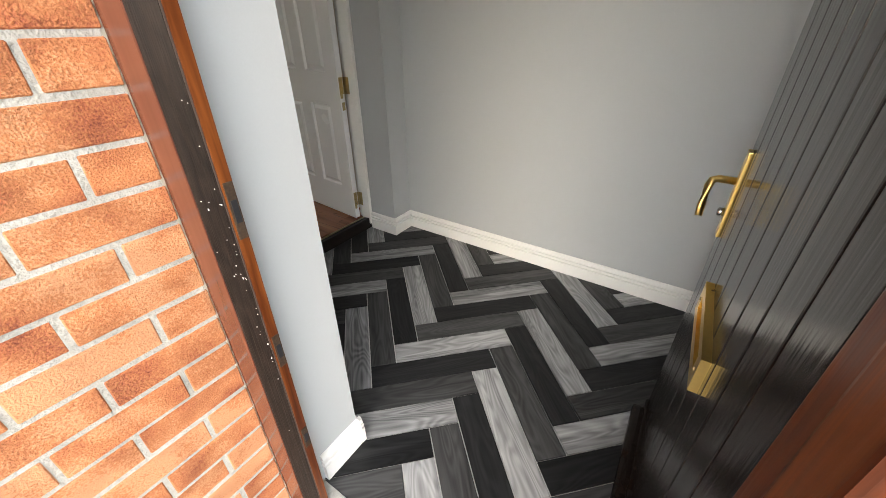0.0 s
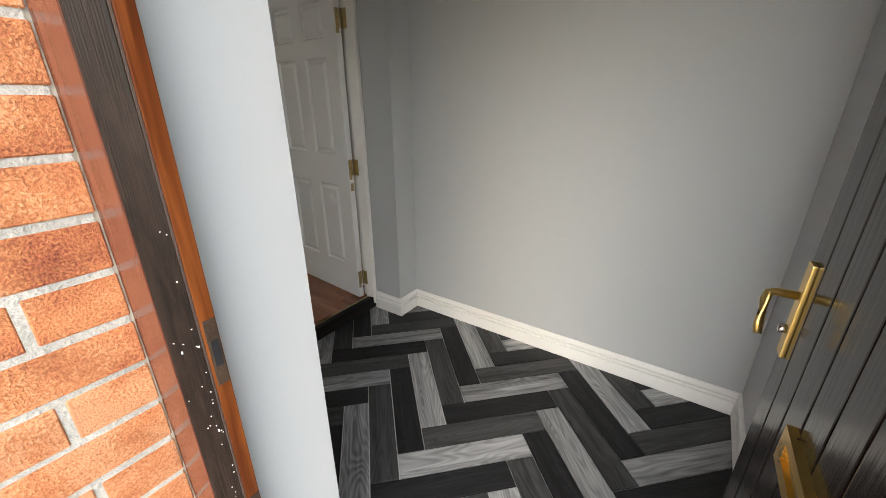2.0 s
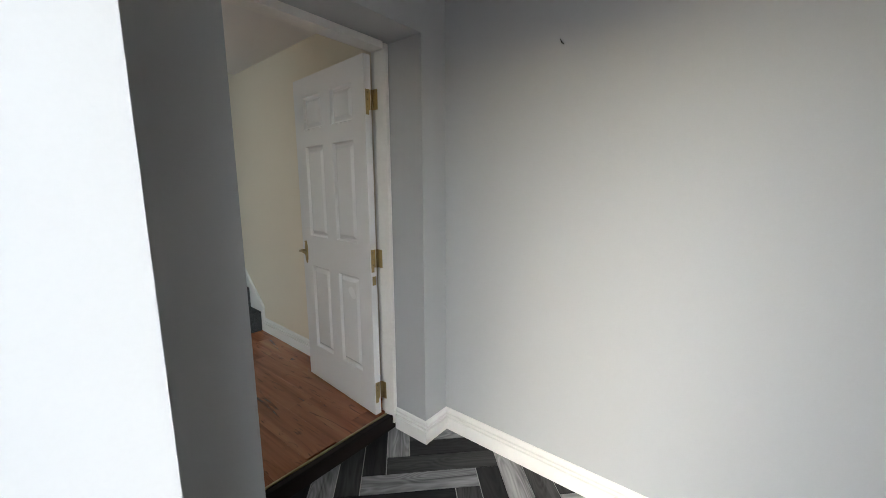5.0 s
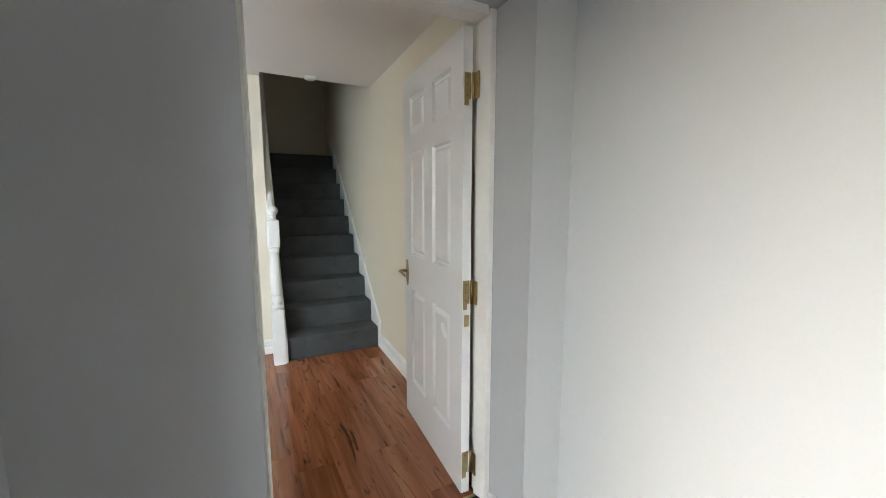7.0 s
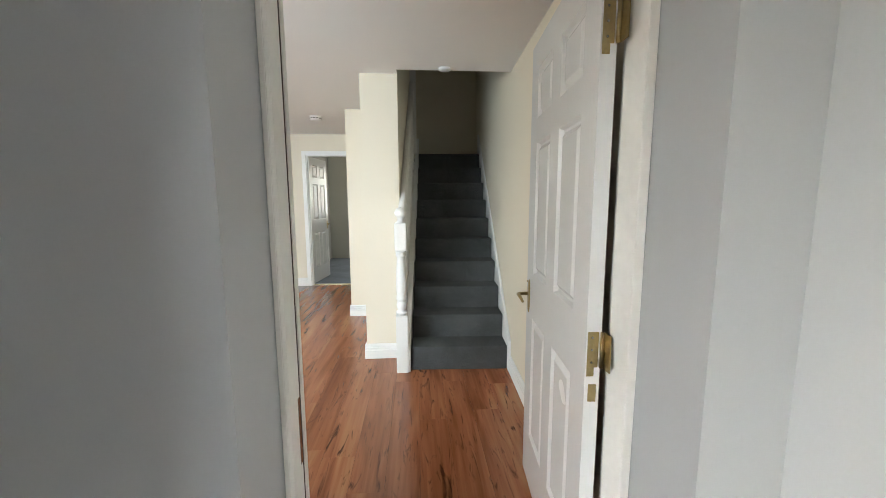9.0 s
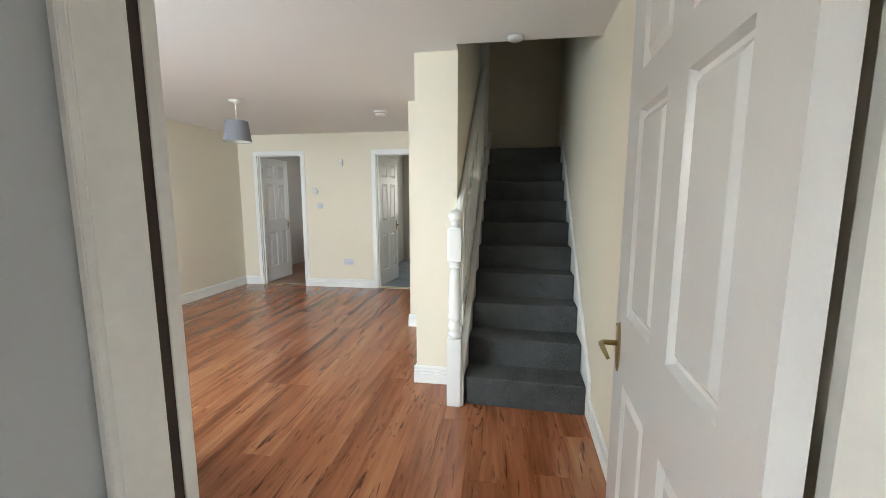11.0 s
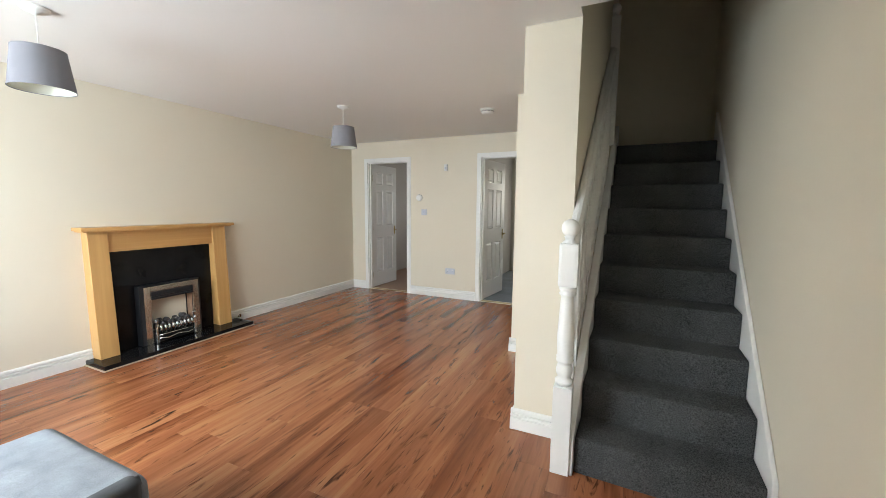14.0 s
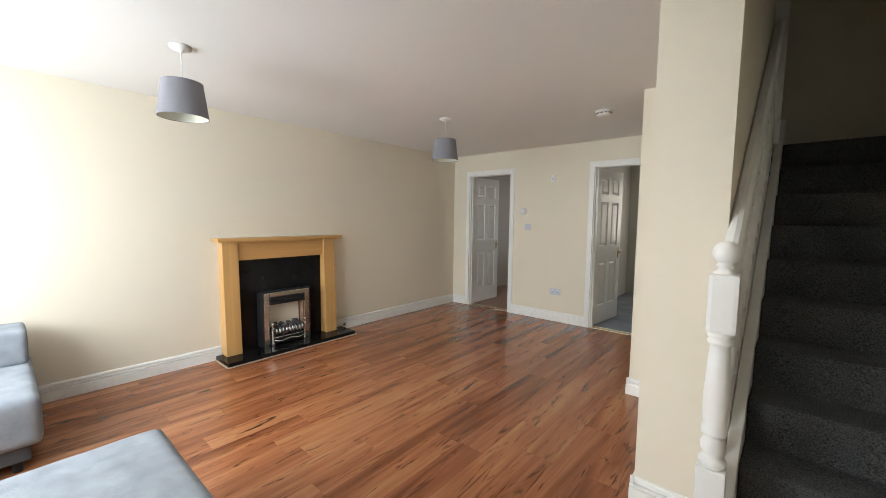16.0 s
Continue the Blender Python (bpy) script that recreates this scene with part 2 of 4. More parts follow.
def brick_material():
    m, n, l, b = nodes_of("orange_rustic_brick")
    info = n.new("ShaderNodeObjectInfo")
    geo = n.new("ShaderNodeNewGeometry")
    fine, broad = n.new("ShaderNodeTexNoise"), n.new("ShaderNodeTexNoise")
    for t, s, d in ((fine, 280, 9), (broad, 11, 5)):
        t.inputs["Scale"].default_value, t.inputs["Detail"].default_value = s, d
        l.new(geo.outputs["Position"], t.inputs["Vector"])
    crease = n.new("ShaderNodeTexVoronoi")
    crease.feature = "DISTANCE_TO_EDGE"
    crease.inputs["Scale"].default_value = 19
    mp = n.new("ShaderNodeMapping")
    mp.inputs["Scale"].default_value = (0.30, 1, 1.35)
    warp = n.new("ShaderNodeMix")
    warp.data_type = "RGBA"
    warp.inputs[0].default_value = 0.12
    l.new(geo.outputs["Position"], warp.inputs[6])
    l.new(fine.outputs["Color"], warp.inputs[7])
    l.new(warp.outputs[2], mp.inputs[0])
    l.new(mp.outputs[0], crease.inputs["Vector"])
    a = n.new("ShaderNodeMath")
    a.operation = "MULTIPLY_ADD"
    a.inputs[1].default_value, a.inputs[2].default_value = 0.36, -0.12
    l.new(info.outputs["Random"], a.inputs[0])
    s = n.new("ShaderNodeMath")
    l.new(broad.outputs["Fac"], s.inputs[0])
    l.new(a.outputs[0], s.inputs[1])
    s2 = n.new("ShaderNodeMath")
    s2.operation = "MULTIPLY_ADD"
    s2.inputs[1].default_value = 0.75
    l.new(fine.outputs["Fac"], s2.inputs[0])
    l.new(s.outputs[0], s2.inputs[2])
    r = ramp_of(n, [(0.50, (0.18, 0.034, 0.017)), (0.70, (0.37, 0.110, 0.042)), (0.92, (0.50, 0.190, 0.072)), (1.0, (0.58, 0.26, 0.125))])
    l.new(s2.outputs[0], r.inputs[0])
    l.new(r.outputs[0], b.inputs["Base Color"])
    b.inputs["Roughness"].default_value = 0.9
    cr = ramp_of(n, [(0.0, (0, 0, 0)), (0.035, (1, 1, 1))])
    l.new(crease.outputs["Distance"], cr.inputs[0])
    h = n.new("ShaderNodeMix")
    h.data_type = "FLOAT"
    h.inputs[0].default_value = 0.66
    l.new(cr.outputs[0], h.inputs[2])
    l.new(fine.outputs["Fac"], h.inputs[3])
    bp = n.new("ShaderNodeBump")
    bp.inputs["Strength"].default_value, bp.inputs["Distance"].default_value = 1.0, 0.0065
    l.new(h.outputs[0], bp.inputs["Height"])
    l.new(bp.outputs[0], b.inputs["Normal"])
    return m


M_BRICK = brick_material()


def glass_material():
    m, n, l, b = nodes_of("clear_glass")
    b.inputs["Transmission Weight"].default_value = 1.0
    b.inputs["Roughness"].default_value = 0.0
    b.inputs["IOR"].default_value = 1.45
    return m


M_GLASS = glass_material()


# ---- mesh helpers ----
def obj(name, bm, material, parent=None, label="", smooth=False):
    me = bpy.data.meshes.new(name)
    if smooth:
        for f in bm.faces:
            f.smooth = True
    bm.to_mesh(me)
    bm.free()
    me.materials.append(material)
    ob = new(name, me)
    if parent is not None:
        ob.parent = parent
    if label:
        tagged(ob, label)
    return ob


def part(name, bm, material, parent, label="", smooth=False):
    return obj(name, bm, material, parent, label, smooth)


def thing(name, place, label, category, group="", turn=0):
    e = new(name)
    e.empty_display_size = 0.1
    e.matrix_world = pose(*place, 0, 0, turn)
    return tagged(e, label, category, group)


def add_box(bm, x0, x1, y0, y1, z0, z1, bevel=0.0, seg=2):
    tmp = bmesh.new()
    bmesh.ops.create_cube(tmp, size=1.0)
    for v in tmp.verts:
        v.co = Vector(((x0 + x1) / 2 + v.co.x * (x1 - x0), (y0 + y1) / 2 + v.co.y * (y1 - y0), (z0 + z1) / 2 + v.co.z * (z1 - z0)))
    if bevel:
        bmesh.ops.bevel(tmp, geom=tmp.edges[:], offset=bevel, segments=seg, affect="EDGES", profile=0.7)
    me = bpy.data.meshes.new("tmp")
    tmp.to_mesh(me)
    tmp.free()
    bm.from_mesh(me)
    bpy.data.meshes.remove(me)
    return bm


def box(x0, x1, y0, y1, z0, z1, bevel=0.0, seg=2):
    return add_box(bmesh.new(), x0, x1, y0, y1, z0, z1, bevel, seg)


def structure(name, bm, material, label, category, parent=None):
    return tagged(obj(name, bm, material, parent), label, category, "", "structure")


def cells(xs, ys, zs, solid):
    """One closed mesh from the solid cells of a grid; no faces inside."""
    bm = bmesh.new()
    nx, ny, nz = len(xs) - 1, len(ys) - 1, len(zs) - 1
    full = {(i, j, k) for i in range(nx) for j in range(ny) for k in range(nz)
            if solid((xs[i] + xs[i + 1]) / 2, (ys[j] + ys[j + 1]) / 2, (zs[k] + zs[k + 1]) / 2)}
    seen = {}

    def v(i, j, k):
        if (i, j, k) not in seen:
            seen[(i, j, k)] = bm.verts.new((xs[i], ys[j], zs[k]))
        return seen[(i, j, k)]
    for i, j, k in full:
        for d, q in (((-1, 0, 0), ((0, 0, 0), (0, 0, 1), (0, 1, 1), (0, 1, 0))), ((1, 0, 0), ((1, 0, 0), (1, 1, 0), (1, 1, 1), (1, 0, 1))),
                     ((0, -1, 0), ((0, 0, 0), (1, 0, 0), (1, 0, 1), (0, 0, 1))), ((0, 1, 0), ((0, 1, 0), (0, 1, 1), (1, 1, 1), (1, 1, 0))),
                     ((0, 0, -1), ((0, 0, 0), (0, 1, 0), (1, 1, 0), (1, 0, 0))), ((0, 0, 1), ((0, 0, 1), (1, 0, 1), (1, 1, 1), (0, 1, 1)))):
            if (i + d[0], j + d[1], k + d[2]) not in full:
                bm.faces.new([v(i + a, j + b, k + c) for a, b, c in q])
    return bm


def wall_along_x(x0, x1, y0, y1, z0, z1, holes=()):
    xs = sorted({x0, x1, *[h[0] for h in holes], *[h[1] for h in holes]})
    zs = sorted({z0, z1, *[h[2] for h in holes], *[h[3] for h in holes]})
    return cells(xs, [y0, y1], zs, lambda x, y, z: not any(a < x < b and c < z < d for a, b, c, d in holes))


def wall_along_y(y0, y1, x0, x1, z0, z1, holes=()):
    ys = sorted({y0, y1, *[h[0] for h in holes], *[h[1] for h in holes]})
    zs = sorted({z0, z1, *[h[2] for h in holes], *[h[3] for h in holes]})
    return cells([x0, x1], ys, zs, lambda x, y, z: not any(a < y < b and c < z < d for a, b, c, d in holes))


def prism(outline, length):
    """A closed outline (u, w) in the XZ plane, drawn along +Y."""
    bm = bmesh.new()
    a = [bm.verts.new((u, 0, w)) for u, w in outline]
    b = [bm.verts.new((u, length, w)) for u, w in outline]
    bm.faces.new(a)
    bm.faces.new(b[::-1])
    for i in range(len(a)):
        j = (i + 1) % len(a)
        bm.faces.new((a[j], a[i], b[i], b[j]))
    bmesh.ops.recalc_face_normals(bm, faces=bm.faces[:])
    return bm


def lathe(profile, n=20, cap=True):
    bm = bmesh.new()
    rings = [[bm.verts.new((r * math.cos(2 * math.pi * i / n), r * math.sin(2 * math.pi * i / n), z)) for i in range(n)] for r, z in profile]
    for p, q in zip(rings, rings[1:]):
        for i in range(n):
            j = (i + 1) % n
            bm.faces.new((p[i], p[j], q[j], q[i]))
    if cap:
        bm.faces.new(rings[0][::-1])
        bm.faces.new(rings[-1])
    bmesh.ops.recalc_face_normals(bm, faces=bm.faces[:])
    return bm


def tube(points, r, n=10):
    """A round bar through points, with mitred joints."""
    bm = bmesh.new()
    pts = [Vector(p) for p in points]
    rings = []
    for i, p in enumerate(pts):
        d = (pts[min(i + 1, len(pts) - 1)] - pts[max(i - 1, 0)]).normalized()
        up = Vector((0, 0, 1)) if abs(d.z) < 0.9 else Vector((0, 1, 0))
        a = d.cross(up).normalized()
        c = d.cross(a).normalized()
        rr = r[i] if isinstance(r, (list, tuple)) else r
        rings.append([bm.verts.new(p + rr * (math.cos(2 * math.pi * k / n) * a + math.sin(2 * math.pi * k / n) * c)) for k in range(n)])
    for p, q in zip(rings, rings[1:]):
        for k in range(n):
            j = (k + 1) % n
            bm.faces.new((p[k], p[j], q[j], q[k]))
    bm.faces.new(rings[0][::-1])
    bm.faces.new(rings[-1])
    bmesh.ops.recalc_face_normals(bm, faces=bm.faces[:])
    return bm


def moved(bm, m):
    bmesh.ops.transform(bm, matrix=m, verts=bm.verts[:])
    return bm


def merged(*bms):
    out = bmesh.new()
    for b in bms:
        me = bpy.data.meshes.new("tmp")
        b.to_mesh(me)
        b.free()
        out.from_mesh(me)
        bpy.data.meshes.remove(me)
    return out


# ---- plan ----
LEFT, FAR, TOP = -2.53, 7.224, 2.305      # living room: fireplace wall, far wall, ceiling
RIGHT = 2.10                              # wall beside the stairs
PORCH_Z, PORCH_BACK, PORCH_WALL, PORCH_SIDE, PORCH_IN = -0.085, 2.116, 1.922, -0.015, 0.581
ROOM_Y = 2.243                            # living-room face of the porch wall
FRONT = 1.022                            # outer face of the brick front wall
SIDE_Y = 0.985                           # face of the porch wall beside the front door
REVEAL_TOP = 2.036                       # soffit of the hall doorway
JL, JR = 1.047, 1.932                     # doorway between porch and living room
PIER_X, PIER_Y, PIER_R = 0.945, 4.383, 1.237
NOOK_X, NOOK_Y = 0.612, 5.595
D1 = (-2.147, -1.438)                     # openings in the far wall
D2 = (-0.272, 0.49)
HEAD = 1.995
HIGH = 4.9
STEPS_TOP = 1.9

# ---- structure ----
structure("floor", cells([LEFT - 0.1, 0.36, RIGHT + 0.1], [1.25, 2.17, FAR + 0.12], [-0.30, -0.012],
          lambda x, y, z: x < 0.36 or y > 2.17), M_THRESH, "floor slab under red-brown laminate boards", "floor")
structure("floor_porch", box(0.36, PORCH_BACK + 0.02, PORCH_SIDE - 0.02, 2.168, -0.30, PORCH_Z - 0.006), M_GROUT,
          "porch floor bed with pale grout under herringbone tiles", "floor")
structure("ground", box(-300, 300, -300, 300, -0.6, -0.30), M_GROUND, "grey concrete ground outside the front door", "ground")

SLANT = math.tan(radians(2.6))
LEAN_L = 0.009
LEFT_FACE = -2.487                       # plaster face of the fireplace wall at the fire


def sheared(bm, pick, rate, y0):
    for v in bm.verts:
        if pick(v.co):
            v.co.x += rate * (v.co.y - y0)
    return bm


structure("wall_left", sheared(wall_along_y(FRONT + 0.012, FAR + 0.12, LEFT - 0.3, LEFT_FACE, -0.3, HIGH), lambda c: True, LEAN_L, 4.35), M_CREAM, "cream painted fireplace wall", "wall")
structure("wall_far", wall_along_x(LEFT - 0.1, RIGHT + 0.2, FAR, FAR + 0.12, -0.3, TOP + 0.25, [(D1[0], D1[1], 0.0, HEAD), (D2[0], D2[1], 0.0, HEAD)]),
          M_CREAM, "cream painted wall with two door openings", "wall")
structure("wall_stairs", sheared(wall_along_y(ROOM_Y + 0.012, 10.3, RIGHT, RIGHT + 0.35, -0.3, HIGH), lambda c: True, SLANT, 4.07), M_CREAM, "cream painted wall beside the stairs", "wall")
structure("wall_front", wall_along_x(LEFT - 0.1, 0.366, FRONT + 0.008, 1.25, -0.3, HIGH, [(-2.30, -0.25, 0.85, 2.05)]), M_CREAM, "cream front wall with a window opening", "wall")
structure("wall_porch_inner", wall_along_x(0.36, RIGHT + 0.45, PORCH_WALL, ROOM_Y, -0.3, HIGH, [(JL, JR, -0.3, REVEAL_TOP)]),
          M_GREY, "pale grey porch wall with a deep door reveal", "wall")
structure("wall_room_inner", cells([0.36, JL - 0.05, JR + 0.06, RIGHT], [ROOM_Y, ROOM_Y + 0.010], [0.0, 2.08, TOP],
          lambda x, y, z: not (JL - 0.05 < x < JR + 0.06 and z < 2.08)), M_CREAM, "cream plaster round the hall doorway", "wall")
structure("wall_porch_side", wall_along_y(SIDE_Y, PORCH_WALL, 0.368, PORCH_IN, -0.3, HIGH), M_GREY, "pale grey porch wall beside the front door", "wall")
structure("wall_porch_head", wall_along_y(PORCH_SIDE + 0.002, SIDE_Y, 0.368, PORCH_IN, 2.06, HIGH), M_GREY, "pale grey wall over the front door", "wall")
structure("wall_porch_right", wall_along_x(0.36, RIGHT + 0.3, PORCH_SIDE - 0.3, PORCH_SIDE, -0.3, HIGH), M_GREY, "pale grey porch wall behind the open front door", "wall")
structure("wall_porch_back", wall_along_y(PORCH_SIDE, PORCH_WALL, PORCH_BACK, PORCH_BACK + 0.3, -0.3, HIGH), M_GREY, "pale grey painted porch back wall", "wall")

# the stair box: pier, wall beside the stairs and the stepped wall of the cupboard under them
structure("wall_pier", sheared(cells([NOOK_X, PIER_X, PIER_R], [PIER_Y, NOOK_Y, FAR], [0.0, TOP],
          lambda x, y, z: (x > PIER_X) or (y > NOOK_Y)), lambda c: c.x > PIER_R - 0.01, SLANT, PIER_Y), M_CREAM, "cream wall enclosing the space under the stairs", "wall")
structure("wall_stairs_upper", sheared(cells([PIER_X, PIER_R], [PIER_Y, 10.3], [TOP, HIGH], lambda x, y, z: True), lambda c: c.x > PIER_R - 0.01, SLANT, PIER_Y), M_CREAM, "cream stairwell wall above the ceiling", "wall")
structure("wall_stairs_end", box(PIER_R, RIGHT + 0.25, 6.70, 6.85, STEPS_TOP - 0.3, HIGH), M_CREAM, "cream wall at the head of the stairs", "wall")
structure("ceiling", cells([LEFT - 0.1, 0.36, PIER_X, PIER_R, RIGHT + 0.12], [1.25, ROOM_Y + 0.010, 4.285, PIER_Y, FAR], [TOP, TOP + 0.22],
          lambda x, y, z: not (x > PIER_R and y > 4.285) and not (y < ROOM_Y and x > 0.36) and not (x > PIER_X and y > PIER_Y)), M_CEIL, "white painted living-room ceiling", "ceiling")
structure("ceiling_porch", box(PORCH_IN, PORCH_BACK, PORCH_SIDE, PORCH_WALL, 2.36, 2.5), M_CEIL, "white porch ceiling", "ceiling")
structure("ceiling_landing", box(LEFT - 0.3, RIGHT + 0.3, 0.5, 10.3, HIGH, HIGH + 0.15), M_CEIL, "white landing ceiling and roof deck", "ceiling")
structure("wall_stairwell_front", box(PIER_R, RIGHT + 0.1, 4.185, 4.285, TOP + 0.22, HIGH), M_CREAM, "cream stairwell wall over the ceiling edge", "wall")

# rooms behind the far wall
ROOM_DIV = -0.62
structure("floor_kitchen", box(LEFT - 0.2, ROOM_DIV, FAR + 0.12, 10.0, -0.3, -0.004), M_KITCHEN_FLOOR, "brown sheet floor in the back room", "floor")
structure("floor_back_room", box(ROOM_DIV, RIGHT, FAR + 0.12, 10.0, -0.3, 0.002), M_CARPET_BACK, "blue-grey carpet in the back room", "floor")
structure("wall_kitchen_left", wall_along_y(FAR + 0.12, 10.3, LEFT - 0.3, LEFT - 0.15, -0.3, HIGH), M_TAUPE, "taupe wall of the back room", "wall")
structure("wall_room_divider", wall_along_y(FAR + 0.12, 10.0, ROOM_DIV - 0.05, ROOM_DIV + 0.05, 0.004, 2.4), M_TAUPE, "taupe partition between the back rooms", "wall")
structure("wall_back_right", wall_along_y(FAR + 0.12, 10.0, 1.02, 1.12, 0.004, 2.4), M_SAGE, "sage wall of the carpeted back room", "wall")
structure("wall_back", wall_along_x(LEFT - 0.3, RIGHT + 0.3, 10.0, 10.3, -0.3, HIGH, [(-1.8, -0.8, 0.95, 2.0), (0.1, 1.0, 0.95, 2.0)]), M_SAGE, "back wall with two windows", "wall")
structure("ceiling_back", box(LEFT - 0.3, RIGHT, FAR + 0.12, 10.0, 2.4, 2.5), M_CEIL, "white ceiling of the back rooms", "ceiling")


# ---- skirting, frames and door linings ----
SKIRT = [(0, 0), (0.018, 0), (0.018, 0.0725), (0.006, 0.0740), (0.006, 0.0835), (0.017, 0.0850), (0.017, 0.0945), (0.005, 0.0960), (0.005, 0.1045), (0.014, 0.106), (0.013, 0.117), (0.008, 0.125), (0.003, 0.127), (0, 0.127)]


def skirting(x0, y0, x1, y1, z, outline=SKIRT, stuff=M_TRIM):
    """A moulded board from (x0, y0) to (x1, y1); the room lies to the right of that way."""
    d = Vector((x1 - x0, y1 - y0, 0))
    bm = prism(outline, d.length)
    moved(bm, Matrix.Translation((x0, y0, z)) @ Matrix.Rotation(math.atan2(d.y, d.x) - math.pi / 2, 4, "Z"))
    return structure("baseboard", bm, stuff, "white moulded skirting board along the wall", "skirting board")


ARCH = 0.062
FY = 4.372                                # middle of the fireplace
skirting(LEFT_FACE - LEAN_L * 3.1, 1.25, LEFT_FACE - LEAN_L * 0.57, FY - 0.592, 0)
skirting(LEFT_FACE + LEAN_L * 0.61, FY + 0.592, LEFT_FACE + LEAN_L * (FAR - 4.35), FAR, 0)
skirting(LEFT_FACE + 0.03, FAR, D1[0] - ARCH, FAR, 0)
skirting(D1[1] + ARCH, FAR, D2[0] - ARCH, FAR, 0)
skirting(D2[1] + ARCH, FAR, NOOK_X, FAR, 0)
skirting(NOOK_X, FAR, NOOK_X, NOOK_Y - 0.0195, 0)
skirting(NOOK_X - 0.0165, NOOK_Y, PIER_X, NOOK_Y, 0)
skirting(PIER_X, NOOK_Y, PIER_X, PIER_Y - 0.0195, 0)
skirting(PIER_X - 0.0165, PIER_Y, PIER_R, PIER_Y, 0)
skirting(RIGHT - 0.002, 4.085, RIGHT - SLANT * 1.86, ROOM_Y + 0.012, 0)
skirting(PORCH_BACK, PORCH_WALL, PORCH_BACK, PORCH_SIDE, PORCH_Z, SKIRT)
skirting(JR - 0.0165, PORCH_WALL, PORCH_BACK, PORCH_WALL, PORCH_Z)
skirting(JR, 2.144, JR, PORCH_WALL - 0.0195, PORCH_Z)
skirting(PORCH_IN, PORCH_WALL, JL, PORCH_WALL, PORCH_Z)
skirting(PORCH_IN, SIDE_Y - 0.0195, PORCH_IN, PORCH_WALL, PORCH_Z)
skirting(0.415, SIDE_Y, PORCH_IN + 0.0165, SIDE_Y, PORCH_Z)
skirting(PORCH_BACK, PORCH_SIDE, 0.50, PORCH_SIDE, PORCH_Z)
skirting(1.02, FAR + 0.14, 1.02, 10.0, 0.002)
skirting(ROOM_DIV - 0.05, FAR + 0.14, ROOM_DIV - 0.05, 10.0, 0)


def casing(name, x0, x1, y_face, way, head, label):
    """Architrave on the room's face of a wall along x, and the lining of its opening."""
    e = thing(name, (x0, y_face, 0), label, "door frame")
    e["kind"] = "structure"
    w, d = x1 - x0, 0.12
    for n_, (a, b) in (("architrave", (-ARCH, 0.0)), ("architrave", (w, w + ARCH))):
        bm = add_box(box(a, b, -0.014, 0.0, 0, head + ARCH, 0.003), a + (0.012 if a < 0 else 0.0), b - (0.0 if a < 0 else 0.012), -0.021, -0.014, 0, head + ARCH - 0.012, 0.003)
        part(n_, bm, M_TRIM, e)
    part("architrave", add_box(box(0.0, w, -0.014, 0.0, head, head + ARCH, 0.003), 0.0, w, -0.021, -0.014, head, head + ARCH - 0.012, 0.003), M_TRIM, e)
    part("lining", box(0.0, 0.012, 0.0, d, 0, head), M_TRIM, e)
    part("lining", box(w - 0.012, w, 0.0, d, 0, head), M_TRIM, e)
    part("lining", box(0.012, w - 0.012, 0.0, d, head - 0.012, head), M_TRIM, e)
    part("stop", box(0.012, 0.026, 0.035, 0.075, 0, head - 0.012), M_TRIM, e)
    part("stop", box(w - 0.026, w - 0.012, 0.035, 0.075, 0, head - 0.012), M_TRIM, e)
    part("threshold_strip", box(0.012, w - 0.012, 0.03, 0.07, -0.004, 0.006, 0.002), M_BRASS_OLD, e, "narrow brass threshold strip")
    return e


casing("door_frame_1", D1[0], D1[1], FAR, 1, HEAD, "white architrave round the opening to the back room")
casing("door_frame_2", D2[0], D2[1], FAR, 1, HEAD, "white architrave round the opening to the carpeted room")


def six_panel_leaf(e, w, h, t, material, name="panel", both=True):
    """A moulded six-panel leaf: x from 0 to w, y from 0 to t, z from 0 to h; panels sunk on both faces."""
    st, mid = 0.115 * w / 0.76, 0.105 * w / 0.76
    pw = (w - 2 * st - mid) / 2
    rows = [(0.235, 0.80), (1.00, 1.565), (1.665, h - 0.115)]
    holes = [(a, a + pw, b, c) for a in (st, st + pw + mid) for b, c in rows]
    bm = wall_along_x(0, w, 0, t, 0, h, holes)
    body = part("leaf", bm, material, e)
    for a, b, c, d in holes:
        p = bmesh.new()
        for side in (0, 1) if both else (0,):
            y = (lambda q: q) if side == 0 else (lambda q: t - q)
            steps = [(0.0, 0.0), (0.002, 0.003), (0.008, 0.0155), (0.015, 0.0165), (0.019, 0.0155), (0.036, 0.0030), (0.039, 0.0022)]
            rings = []
            for inset, depth in steps:
                rings.append([p.verts.new((u, y(depth), v)) for u, v in ((a + inset, c + inset), (b - inset, c + inset), (b - inset, d - inset), (a + inset, d - inset))])
            for r0, r1 in zip(rings, rings[1:]):
                for i in range(4):
                    j = (i + 1) % 4
                    p.faces.new((r0[i], r0[j], r1[j], r1[i]))
            p.faces.new(rings[-1])
        bmesh.ops.recalc_face_normals(p, faces=p.faces[:])
        part(name, p, material, e)
    return body


